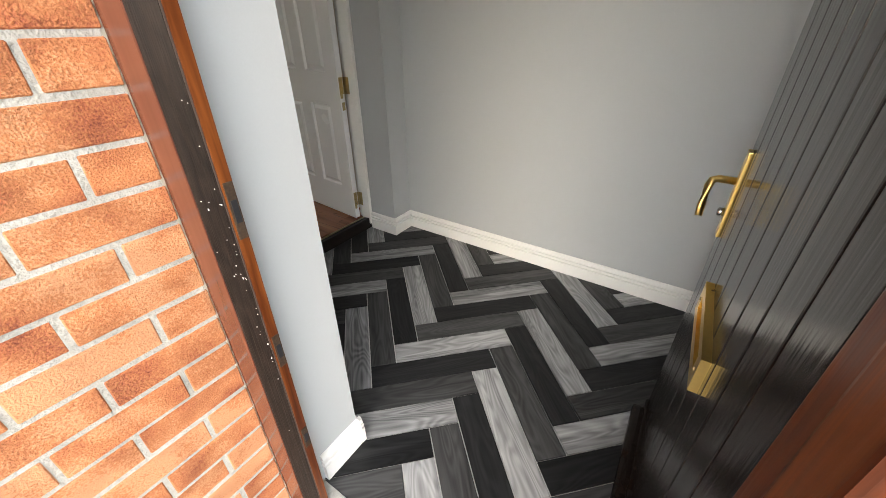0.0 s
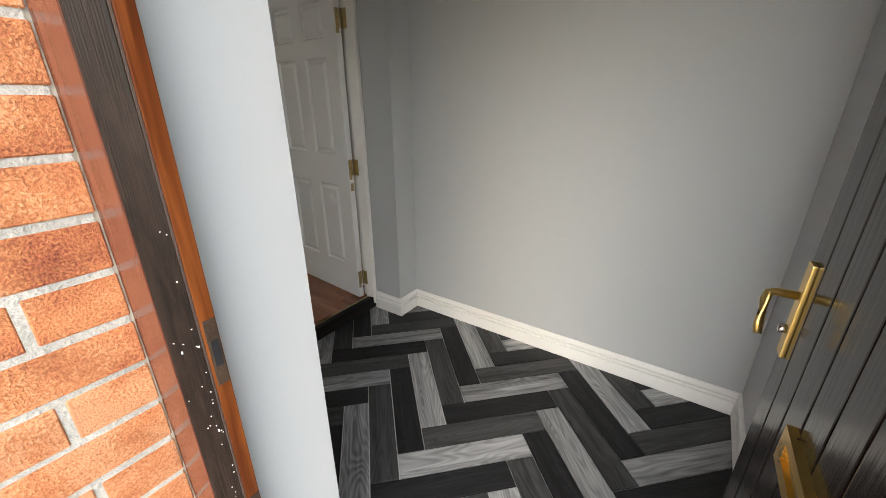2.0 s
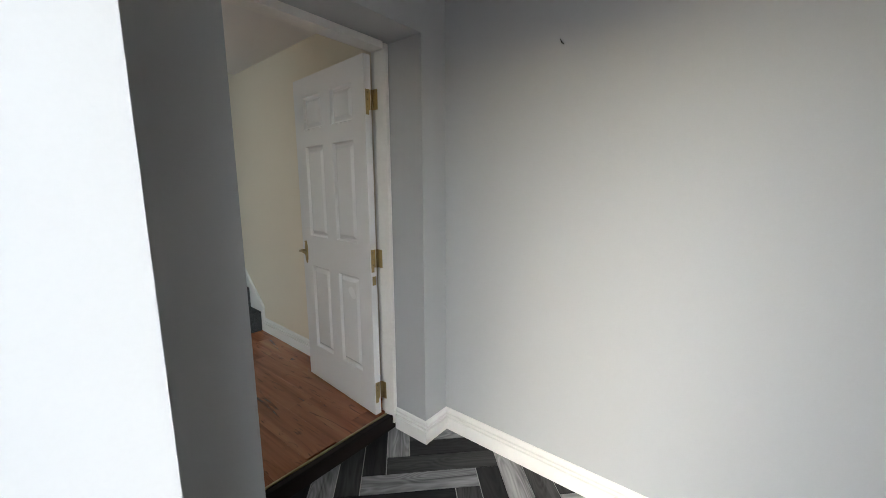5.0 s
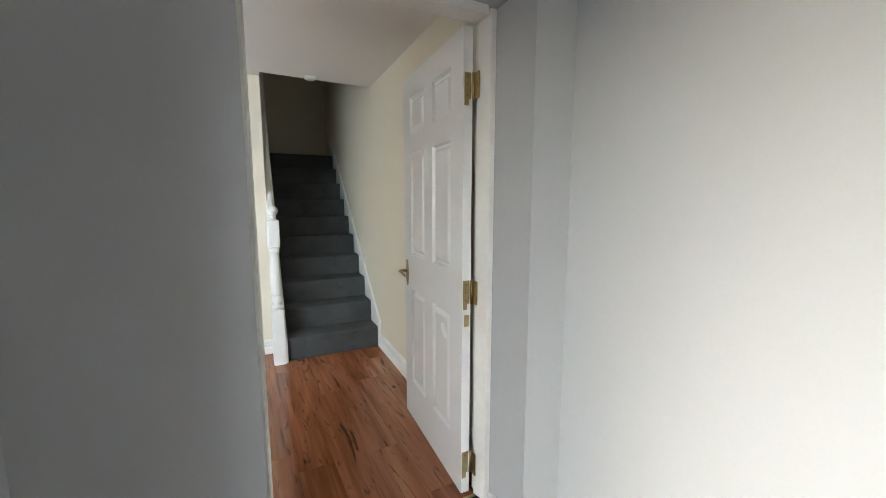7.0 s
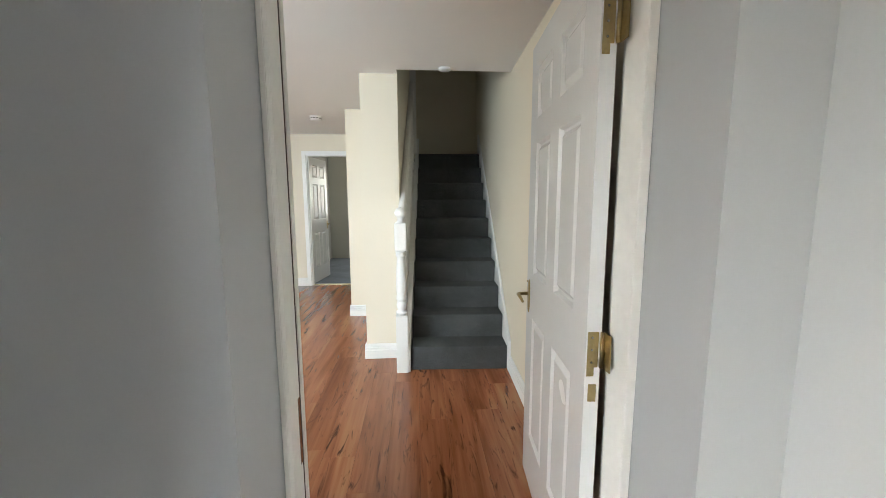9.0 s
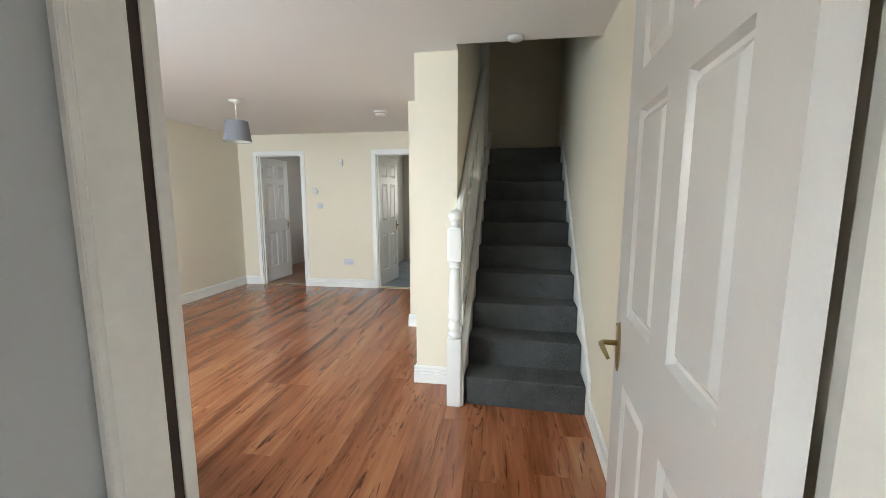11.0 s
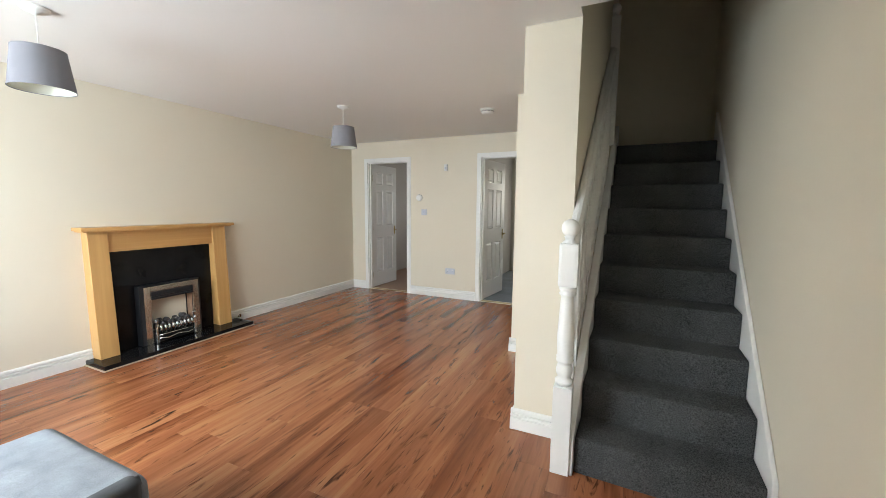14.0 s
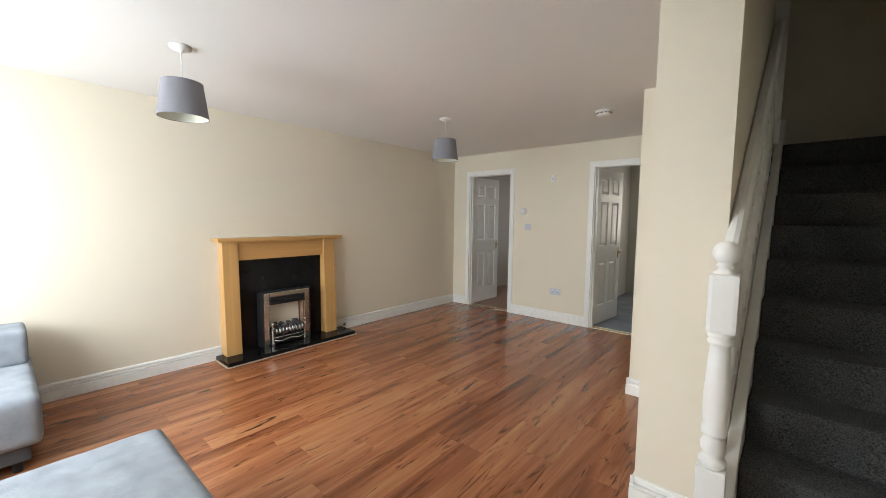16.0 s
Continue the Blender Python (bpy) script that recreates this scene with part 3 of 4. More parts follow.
def lever_handle(e, x, y, z, way, material, flip=1):
    """Long oval back plate with a scrolled lever; way is -1 or 1 along y, flip the lever's run along x."""
    plate = part("handle", moved(lathe([(1.0, 0.0), (0.98, 0.004), (0.8, 0.0065), (0.3, 0.0075)], 24), pose(x, y, z, -90 * way) @ Matrix.Diagonal((0.019, 0.078, 1.0, 1.0))), material, e, "slim brass lever handle on an oval plate")
    arm = tube([(x, y, z + 0.012), (x, y + way * 0.045, z + 0.012), (x + flip * 0.012, y + way * 0.054, z + 0.012), (x + flip * 0.045, y + way * 0.056, z + 0.015), (x + flip * 0.072, y + way * 0.052, z + 0.008), (x + flip * 0.086, y + way * 0.045, z - 0.006)], [0.009, 0.0075, 0.008, 0.0075, 0.0065, 0.005])
    part("lever", arm, material, plate, smooth=True)
    part("screw", moved(lathe([(0.004, 0), (0.004, 0.003)], 8), pose(x, y + way * 0.008, z + 0.07, -90 * way)), material, plate)
    return plate


def butt_hinge(e, x, y, z, material):
    """Parliament-style hinge: L plate on the leaf's edge, plate on the frame and a knuckle."""
    hp = part("hinge", merged(box(x - 0.034, x - 0.004, y - 0.0025, y - 0.0005, z - 0.05, z + 0.05, 0.001), box(x - 0.034, x - 0.014, y - 0.0028, y - 0.0008, z - 0.075, z - 0.05, 0.001)), material, e, "aged brass hinge")
    part("knuckle", moved(lathe([(0.0055, -0.05), (0.0055, 0.05)], 10), pose(x + 0.004, y - 0.006, z)), material, hp, smooth=True)
    part("frame_plate", box(x + 0.008, x + 0.0105, y - 0.042, y - 0.008, z - 0.05, z + 0.05), material, hp)
    for k in (-0.035, 0.0, 0.035):
        part("screw", moved(lathe([(0.0035, 0), (0.003, 0.0015)], 8), pose(x - 0.022, y - 0.0025, z + k, 90)), M_CHROME, hp)
    return hp


def post(outline, z0, z1, bevel=0.0015):
    """A closed outline (x, y), drawn upwards from z0 to z1."""
    bm = bmesh.new()
    lo = [bm.verts.new((x, y, z0)) for x, y in outline]
    hi = [bm.verts.new((x, y, z1)) for x, y in outline]
    bm.faces.new(lo[::-1])
    bm.faces.new(hi)
    for i in range(len(lo)):
        j = (i + 1) % len(lo)
        bm.faces.new((lo[i], lo[j], hi[j], hi[i]))
    bmesh.ops.recalc_face_normals(bm, faces=bm.faces[:])
    if bevel:
        bmesh.ops.bevel(bm, geom=bm.edges[:], offset=bevel, segments=2, affect="EDGES")
    return bm


# hall doorway: worn white frame at the inner part of the reveal
HF = 2.130                                # porch face of the hall door frame
hall = thing("door_frame_hall", (JL, HF, 0), "worn white door frame set deep in the porch wall", "door frame")
hall["kind"] = "structure"
hw = JR - JL
part("jamb", post([(0.001, 0.002), (0.014, 0.0), (0.022, 0.006), (0.024, 0.074), (0.001, 0.074)], -0.06, 2.035), M_FRAME_WORN, hall)
part("jamb", box(0.001, 0.0235, 0.0925, 0.115, -0.06, 2.035, 0.0015), M_FRAME_WORN, hall)
part("draught_seal", box(0.001, 0.0205, 0.0740, 0.0925, 0.0, 2.03), M_SEAL, hall, "dark brown brush draught seal")
part("strike_plate", box(0.0230, 0.0248, 0.058, 0.0735, 0.66, 0.84, 0.0006), M_CHROME, hall, "steel strike plate")
part("jamb", post([(hw - 0.044, 0.078), (hw - 0.026, 0.016), (hw - 0.022, 0.015), (hw - 0.001, 0.015), (hw - 0.001, 0.078)], -0.05, 2.035), M_FRAME_WORN, hall)
part("jamb_rebate", box(hw - 0.030, hw - 0.001, 0.078, 0.112, -0.05, 2.035, 0.001), M_FRAME_WORN, hall)
part("frame_head", merged(box(0.024, hw - 0.046, 0.004, 0.076, 2.000, 2.035, 0.002), box(0.024, hw - 0.030, 0.080, 0.112, 2.008, 2.035, 0.002)), M_FRAME_WORN, hall)
part("architrave", box(-0.045, 0.012, 0.113, 0.128, 0.0, 2.10, 0.004), M_TRIM, hall)
part("architrave", box(hw + 0.002, hw + 0.05, 0.113, 0.128, 0.0, 2.10, 0.004), M_TRIM, hall)
part("architrave", box(0.012, hw + 0.002, 0.113, 0.128, 2.036, 2.10, 0.004), M_TRIM, hall)
part("threshold", merged(box(0.002, hw - 0.002, 0.025, 0.062, PORCH_Z - 0.004, -0.002, 0.005), box(0.0, hw, 0.062, 0.13, -0.06, -0.012)), M_THRESH, hall, "dark stained timber threshold step")
part("threshold_strip", box(0.024, hw - 0.046, 0.058, 0.070, -0.006, 0.004, 0.0015), M_BRASS_OLD, hall, "brass threshold strip")


def inner_door(name, hinge, turn, w, label, lever_z=0.90, group="white panel doors"):
    """A hung six-panel door: hinge line at the place given, leaf running along its own +x."""
    e = thing(name, hinge, label, "door", group, turn)
    six_panel_leaf(e, w, 1.975, 0.040, M_DOOR)
    lever_handle(e, w - 0.058, 0.0, lever_z, -1, M_BRASS_OLD, -1)
    lever_handle(e, w - 0.058, 0.040, lever_z, 1, M_BRASS_OLD, -1)
    return e


# leaf edge of the hall door faces the porch; its panels face the room
hall_door = thing("door", (1.870, 2.216, 0.010), "white six-panel door standing open against the hall wall", "door", "white panel doors", 85.2)
six_panel_leaf(hall_door, 0.775, 1.975, 0.040, M_DOOR)
lever_handle(hall_door, 0.725, 0.040, 0.885, 1, M_BRASS_OLD, -1)
lever_handle(hall_door, 0.725, 0.0, 0.885, -1, M_BRASS_OLD, -1)
part("latch_plate", box(-0.0022, -0.0002, 0.008, 0.030, 0.775, 0.825, 0.0008), M_BRASS_OLD, hall_door, "small brass plate on the hinge edge")
for hz in (0.16, 0.935, 1.765):
    hg = butt_hinge(hall_door, 1.866, 2.2155, hz, M_BRASS_OLD)
    hg.matrix_parent_inverse = hall_door.matrix_world.inverted()

# doors of the back rooms, open into them
for nm, hx, wd, ang, lb in (("door", D1[0] + 0.016, 0.675, 88, "white six-panel door open into the back room"),
                            ("door", D2[0] + 0.016, 0.725, 83, "white six-panel door open into the carpeted room")):
    dr = inner_door(nm, (hx, FAR + 0.085, 0.012), ang, wd, lb)
    for hz in (0.2, 0.98, 1.76):
        part("hinge", merged(box(-0.003, 0.0, 0.004, 0.034, hz - 0.05, hz + 0.05), moved(lathe([(0.006, -0.05), (0.006, 0.05)], 8), pose(-0.004, -0.004, hz))), M_BRASS_OLD, dr, "aged brass hinge")


# ---- stairs ----
RISE, GOING, STEPS, ST_Y = 0.190, 0.223, 10, 4.122
SX0, SX1 = 1.318, RIGHT - 0.022
stairs = thing("staircase", (SX0, ST_Y, 0), "straight stairs with worn grey carpet and white strings", "stairs", "", -2.6)
for k in range(STEPS):
    y0, z1 = k * GOING, (k + 1) * RISE
    dep = GOING + 0.02 if k < STEPS - 1 else 0.80
    bm = add_box(bmesh.new(), 0.0, SX1 - SX0, y0, y0 + dep, max(0.0, z1 - RISE - 0.02), z1, 0.018, 5)
    part("step", bm, M_CARPET, stairs, "carpeted step" if k == 0 else "")


def string_board(x, wd, up, down):
    """A sloping board beside the steps, from the floor to the landing."""
    a = RISE / GOING
    o = [(-0.03, 0.0), (0.16, 0.0)]
    L = STEPS * GOING
    bm = bmesh.new()
    pts = [(-0.035, 0.0), (-0.035, up), (L, up + a * (L + 0.035)), (L, a * L - down), (down / a, 0.0)]
    v0 = [bm.verts.new((x, y, z)) for y, z in pts]
    v1 = [bm.verts.new((x + wd, y, z)) for y, z in pts]
    bm.faces.new(v0)
    bm.faces.new(v1[::-1])
    for i in range(len(pts)):
        j = (i + 1) % len(pts)
        bm.faces.new((v0[j], v0[i], v1[i], v1[j]))
    bmesh.ops.recalc_face_normals(bm, faces=bm.faces[:])
    bmesh.ops.bevel(bm, geom=bm.edges[:], offset=0.003, segments=1, affect="EDGES")
    return bm


part("string", string_board(SX1 - SX0 + 0.001, 0.020, 0.240, 0.12), M_TRIM, stairs, "white sloping string along the wall")
part("string", string_board(-0.046, 0.045, 0.19, 0.12), M_TRIM, stairs, "white outer string")
structure("floor_landing", box(PIER_R, RIGHT + 0.1, ST_Y + STEPS * GOING + 0.3, 6.75, STEPS * RISE - 0.2, STEPS * RISE - 0.004), M_CARPET, "grey carpet on the landing", "floor")

NX, NY = 1.254, 4.120
newel = thing("newel_post", (NX, NY, 0), "white turned newel post with ball cap at the stair foot", "newel post")
part("base_block", box(-0.045, 0.045, -0.045, 0.045, 0, 0.455, 0.005), M_TRIM, newel)
turned = [(0.030, 0.452), (0.040, 0.462), (0.044, 0.475), (0.044, 0.482), (0.036, 0.490), (0.029, 0.500), (0.038, 0.515), (0.041, 0.535), (0.034, 0.560), (0.029, 0.572), (0.040, 0.578), (0.042, 0.586), (0.038, 0.594), (0.042, 0.602), (0.036, 0.612), (0.039, 0.64), (0.041, 0.70), (0.037, 0.80), (0.033, 0.87), (0.030, 0.905), (0.038, 0.912), (0.041, 0.922), (0.034, 0.930), (0.040, 0.938), (0.042, 0.948), (0.034, 0.958)]
part("shaft", lathe(turned, 24), M_TRIM, newel, "turned shaft with rings", True)
cap_block = box(-0.045, 0.045, -0.045, 0.045, 0.955, 1.165, 0.014, 2)
part("top_block", cap_block, M_TRIM, newel)
ball = [(0.034, 1.160), (0.037, 1.168), (0.024, 1.178), (0.022, 1.188), (0.030, 1.196)] + [(0.043 * math.sin(a), 1.237 - 0.043 * math.cos(a)) for a in [0.55 + i * 0.27 for i in range(10)]] + [(0.004, 1.2805)]
part("ball_cap", lathe(ball, 24), M_TRIM, newel, "ball finial", True)

SLOPE = math.atan2(RISE, GOING)
RAIL_LEN = 2.46
rail = thing("stair_balustrade", (NX, NY + 0.045, 1.085), "white sloping handrail with turned balusters along the stairs", "banister", "", -2.6)
rl = prism([(-0.030, 0.0), (0.030, 0.0), (0.033, 0.018), (0.028, 0.040), (0.016, 0.056), (0, 0.060), (-0.016, 0.056), (-0.028, 0.040), (-0.033, 0.018)], RAIL_LEN)
part("handrail", moved(rl, Matrix.Rotation(SLOPE, 4, "X")), M_TRIM, rail, smooth=False)
for k in range(24):
    yy = 0.075 + k * 0.098
    if yy > RAIL_LEN * math.cos(SLOPE) - 0.05:
        break
    zt = yy * math.tan(SLOPE)
    zb = zt - 0.83
    h = zt - zb
    prof = [(0.016, 0.10), (0.021, 0.12), (0.017, 0.135), (0.013, 0.16), (0.018, 0.24), (0.020, 0.30), (0.015, 0.45), (0.012, 0.56), (0.018, 0.575), (0.013, 0.59), (0.016, 0.61)]
    b = merged(moved(lathe(prof, 12), pose(0, yy, zb)), box(-0.018, 0.018, yy - 0.018, yy + 0.018, zb - 0.05, zb + 0.105, 0.003), box(-0.018, 0.018, yy - 0.018, yy + 0.018, zb + 0.605, zt + 0.02, 0.003))
    part("baluster", b, M_TRIM, rail)
top_newel = thing("newel_post", (NX + SLANT * 1.9, NY + 0.045 + RAIL_LEN * math.cos(SLOPE) + 0.045, 1.90), "white square newel post at the stair head", "newel post")
part("post", box(-0.045, 0.045, -0.045, 0.045, 0.0, 1.10, 0.006), M_TRIM, top_newel)
part("ball_cap", moved(lathe(ball, 20), pose(0, 0, -0.065)), M_TRIM, top_newel, smooth=True)

# ---- fireplace ----
fire = thing("fireplace", (LEFT, FY, 0), "honey oak fire surround with black granite hearth and back panel", "fireplace")
part("hearth", box(-0.03, 0.345, -0.645, 0.712, 0.0, 0.042, 0.003), M_GRANITE, fire, "polished black granite hearth slab")
part("hearth_edging", merged(box(0.345, 0.356, -0.656, 0.723, 0.0, 0.008), box(0.0, 0.345, -0.656, -0.645, 0.0, 0.008), box(0.0, 0.345, 0.712, 0.723, 0.0, 0.008)), M_EDGING, fire, "thin wooden edging strip")
for s in (-1, 1):
    bm = bmesh.new()
    a0, a1 = (0.452, 0.590)
    xs = ((0.165, 0.042), (0.128, 1.102))
    for (dx, z) in xs:
        for u in (a0, a1):
            for x in (-0.03, dx):
                bm.verts.new((x, s * u, z))
    bm.verts.ensure_lookup_table()
    v = bm.verts
    for q in ((0, 1, 3, 2), (4, 6, 7, 5), (1, 5, 7, 3), (0, 2, 6, 4), (0, 4, 5, 1), (2, 3, 7, 6)):
        bm.faces.new([v[i] for i in q])
    bmesh.ops.recalc_face_normals(bm, faces=bm.faces[:])
    bmesh.ops.bevel(bm, geom=bm.edges[:], offset=0.003, segments=1, affect="EDGES")
    part("surround_leg", bm, M_OAK, fire, "tapering oak leg")
part("frieze", box(-0.03, 0.108, -0.452, 0.452, 0.925, 1.102, 0.002), M_OAK_H, fire)
part("mantel_shelf", merged(box(-0.03, 0.195, -0.648, 0.652, 1.112, 1.140, 0.004), box(-0.03, 0.175, -0.630, 0.634, 1.102, 1.112)), M_OAK_H, fire, "oak mantel shelf with stepped edge")
back_panel = wall_along_y(-0.452, 0.452, 0.0, 0.055, 0.042, 0.925, [(-0.165, 0.185, 0.05, 0.50)])
part("back_panel", back_panel, M_GRANITE, fire, "polished black granite back panel")

insert = thing("gas_fire", (LEFT + 0.055, FY + 0.012, 0.042), "coal-effect gas fire with brushed steel frame and cast grate", "gas fire")
part("housing", wall_along_y(-0.275, 0.268, 0.0, 0.075, 0.0, 0.548, [(-0.188, 0.188, 0.03, 0.502)]), M_IRON, insert, "black housing")
for nm, q in (("frame_side", (-0.246, -0.188, 0.0, 0.538)), ("frame_side", (0.188, 0.246, 0.0, 0.538)), ("frame_top", (-0.188, 0.188, 0.490, 0.538))):
    part(nm, box(0.075, 0.092, q[0], q[1], q[2], q[3], 0.005), M_CHROME, insert, "brushed steel frame")
part("canopy", merged(box(0.000, 0.100, -0.187, 0.187, 0.448, 0.489, 0.006), box(0.010, 0.092, -0.186, 0.186, 0.436, 0.446), box(0.020, 0.106, -0.185, 0.185, 0.416, 0.433, 0.004)), M_IRON, insert, "black canopy with two stepped bars")
part("fireback", merged(box(-0.050, -0.040, -0.188, 0.188, 0.0, 0.51), box(-0.04, 0.07, -0.187, -0.180, 0.03, 0.47), box(-0.04, 0.07, 0.180, 0.187, 0.03, 0.47)), M_FIREBRICK, insert, "tan ceramic fireback")
rnd = random.Random(5)
for k in range(13):
    c = bmesh.new()
    bmesh.ops.create_icosphere(c, subdivisions=2, radius=0.036)
    for vv in c.verts:
        vv.co *= 0.82 + 0.36 * noise.noise(vv.co * 30 + Vector((k, 0, 0)))
    moved(c, pose(0.015 + 0.028 * (k % 3), -0.143 + 0.0238 * k, 0.140 + 0.024 * ((k * 5) % 3) + rnd.uniform(-0.01, 0.01), rnd.uniform(0, 90), rnd.uniform(0, 90), 0))
    part("coal", c, M_COAL, insert)
part("ash_tray", box(-0.03, 0.10, -0.180, 0.180, 0.025, 0.098, 0.004), M_IRON, insert, "black front below the grate")
for k in range(9):
    yy = -0.140 + k * 0.035
    part("grate_bar", tube([(0.100, yy, 0.088), (0.118, yy, 0.102), (0.128, yy, 0.128), (0.122, yy, 0.156), (0.112, yy, 0.174)], [0.008, 0.0125, 0.013, 0.0125, 0.008], 8), M_CHROME, insert, "bowed steel bar" if k == 0 else "", True)
for s in (-1, 1):
    part("finial_post", moved(lathe([(0.014, 0.0), (0.018, 0.012), (0.011, 0.03), (0.016, 0.06), (0.011, 0.09), (0.015, 0.12), (0.012, 0.16), (0.017, 0.19), (0.012, 0.215), (0.009, 0.235), (0.017, 0.255), (0.014, 0.272), (0.004, 0.284)], 14), pose(0.116, s * 0.172, 0.0) @ Matrix.Diagonal((1.0, 1.0, 0.84, 1.0))), M_CHROME, insert, "turned steel post", True)
part("fender", tube([(0.120, -0.168, 0.052), (0.137, -0.09, 0.040), (0.142, 0.0, 0.058), (0.137, 0.09, 0.040), (0.120, 0.168, 0.052)], 0.008, 8), M_CHROME, insert, "swept steel fender rail", True)
part("fender", tube([(0.120, -0.168, 0.078), (0.132, 0.0, 0.082), (0.120, 0.168, 0.078)], 0.006, 8), M_CHROME, insert, smooth=True)

# gas valve on the skirting beside the hearth
valve = thing("gas_valve", (LEFT_FACE + 0.024, 5.115, 0.055), "small brass gas valve on the skirting", "valve")
part("body", moved(lathe([(0.010, 0.0), (0.010, 0.030)], 10), pose(0, 0, 0, 0, 90)), M_BRASS_OLD, valve, smooth=True)
part("tap", box(0.028, 0.034, -0.012, 0.012, -0.004, 0.030, 0.002), M_CHROME, valve)


# ---- ceiling and wall fittings ----
def pendant(place, label):
    e = thing("pendant_lamp", place, label, "ceiling lamp", "grey pendant lamps")
    part("ceiling_rose", lathe([(0.012, -0.034), (0.018, -0.026), (0.046, -0.020), (0.056, -0.010), (0.057, 0.0)], 24), M_PLASTIC, e, "white plastic ceiling rose", True)
    part("flex", tube([(0, 0, -0.028), (0, 0, -0.23)], 0.0035, 8), M_PLASTIC, e)
    part("lamp_holder", lathe([(0.012, -0.305), (0.019, -0.30), (0.019, -0.255), (0.012, -0.235), (0.006, -0.228)], 14), M_PLASTIC, e, smooth=True)
    n = 40
    outer = lathe([(0.128, -0.395), (0.103, -0.202)], n, False)
    part("shade", outer, M_SHADE, e, "grey fabric drum shade", True)
    part("lining", lathe([(0.1255, -0.3945), (0.1005, -0.2025)], n, False), M_SHADE_IN, e, "cream shade lining", True)
    part("rim", lathe([(0.1255, -0.397), (0.1295, -0.397), (0.1293, -0.393), (0.1255, -0.393)], n, False), M_SHADE, e)
    part("rim", lathe([(0.1005, -0.204), (0.1045, -0.204), (0.1040, -0.200), (0.1005, -0.200)], n, False), M_SHADE, e)
    for k in range(3):
        a = 2 * math.pi * k / 3
        part("spider_arm", tube([(0.012 * math.cos(a), 0.012 * math.sin(a), -0.265), (0.103 * math.cos(a), 0.103 * math.sin(a), -0.217)], 0.0018, 6), M_CHROME, e)
    return e


pendant((-1.252, 3.200, TOP), "grey drum pendant lamp on a short white flex")
pendant((-1.068, 5.327, TOP), "grey drum pendant lamp on a white flex near the far wall")

smoke = thing("smoke_alarm", (0.205, 5.985, TOP), "round white smoke alarm on the ceiling", "smoke alarm")
part("base", lathe([(0.066, -0.014), (0.074, -0.004), (0.074, 0.0)], 32), M_PLASTIC, smoke, smooth=True)
part("cover", lathe([(0.010, -0.050), (0.040, -0.049), (0.056, -0.043), (0.064, -0.030), (0.065, -0.014)], 32), M_PLASTIC, smoke, smooth=True)
for k in range(12):
    a = 2 * math.pi * k / 12
    part("grille_slot", moved(box(-0.010, 0.010, -0.0015, 0.0015, -0.0045, 0.0045), pose(0.0645 * math.cos(a), 0.0645 * math.sin(a), -0.0245, 0, 0, math.degrees(a) + 90)), M_IRON, smoke)
alarm2 = thing("smoke_alarm", (1.60, 4.23, TOP), "round white detector at the ceiling edge over the stairs", "smoke alarm")
part("base", lathe([(0.030, -0.022), (0.046, -0.014), (0.050, 0.0)], 24), M_PLASTIC, alarm2, smooth=True)

W = FAR
chime = thing("door_chime", (-0.800, W, 1.880), "small white wall sensor with a lens", "sensor")
part("body", box(-0.026, 0.026, -0.028, 0.0, -0.045, 0.045, 0.006), M_PLASTIC, chime)
part("lens", box(-0.012, 0.012, -0.031, -0.028, -0.022, 0.006, 0.001), M_PLASTIC_GREY, chime)
stat = thing("thermostat", (-1.228, W, 1.457), "round white dial thermostat", "thermostat")
part("body", moved(lathe([(0.048, 0.0), (0.048, 0.022), (0.042, 0.030)], 28), pose(0, 0, 0, 90)), M_PLASTIC, stat, smooth=True)
part("dial", moved(lathe([(0.034, 0.030), (0.032, 0.036)], 28), pose(0, 0, 0, 90)), M_PLASTIC, stat)
sw = thing("light_switch", (-1.152, W, 1.243), "pale grey wall light switch", "light switch")
part("plate", box(-0.043, 0.043, -0.009, 0.0, -0.043, 0.043, 0.003), M_PLASTIC_GREY, sw)
part("rocker", box(-0.020, -0.002, -0.014, -0.009, -0.016, 0.016, 0.002), M_PLASTIC_GREY, sw)
part("rocker", box(0.002, 0.020, -0.014, -0.009, -0.016, 0.016, 0.002), M_PLASTIC_GREY, sw)
so = thing("wall_socket", (-0.725, W, 0.395), "double wall socket with grey plate", "socket")
part("plate", box(-0.073, 0.073, -0.009, 0.0, -0.043, 0.043, 0.003), M_PLASTIC_GREY, so)
for dx in (-0.038, 0.038):
    part("switch", box(dx - 0.010, dx + 0.010, -0.013, -0.009, 0.008, 0.028, 0.001), M_PLASTIC, so)
    part("pin_holes", merged(box(dx - 0.003, dx + 0.003, -0.0095, -0.0088, -0.008, 0.002), box(dx - 0.014, dx - 0.008, -0.0095, -0.0088, -0.026, -0.022), box(dx + 0.008, dx + 0.014, -0.0095, -0.0088, -0.026, -0.022)), M_IRON, so)


# ---- sofas ----
def cushion(x0, x1, y0, y1, z0, z1, r, puff=0.015):
    """A stuffed block with rounded edges and a slightly crowned top."""
    bm = add_box(bmesh.new(), x0, x1, y0, y1, z0, z1, r, 4)
    bmesh.ops.subdivide_edges(bm, edges=[e for e in bm.edges if e.calc_length() > 0.15], cuts=8, use_grid_fill=True)
    for v in bm.verts:
        u = (v.co.x - x0) / (x1 - x0) * 2 - 1
        w = (v.co.y - y0) / (y1 - y0) * 2 - 1
        k = max(0, 1 - u * u) * max(0, 1 - w * w)
        if v.co.z > (z0 + z1) / 2:
            v.co.z += puff * k + 0.004 * noise.noise(v.co * 7)
        v.co.x += 0.004 * noise.noise(v.co * 5 + Vector((3, 0, 0)))
    return bm


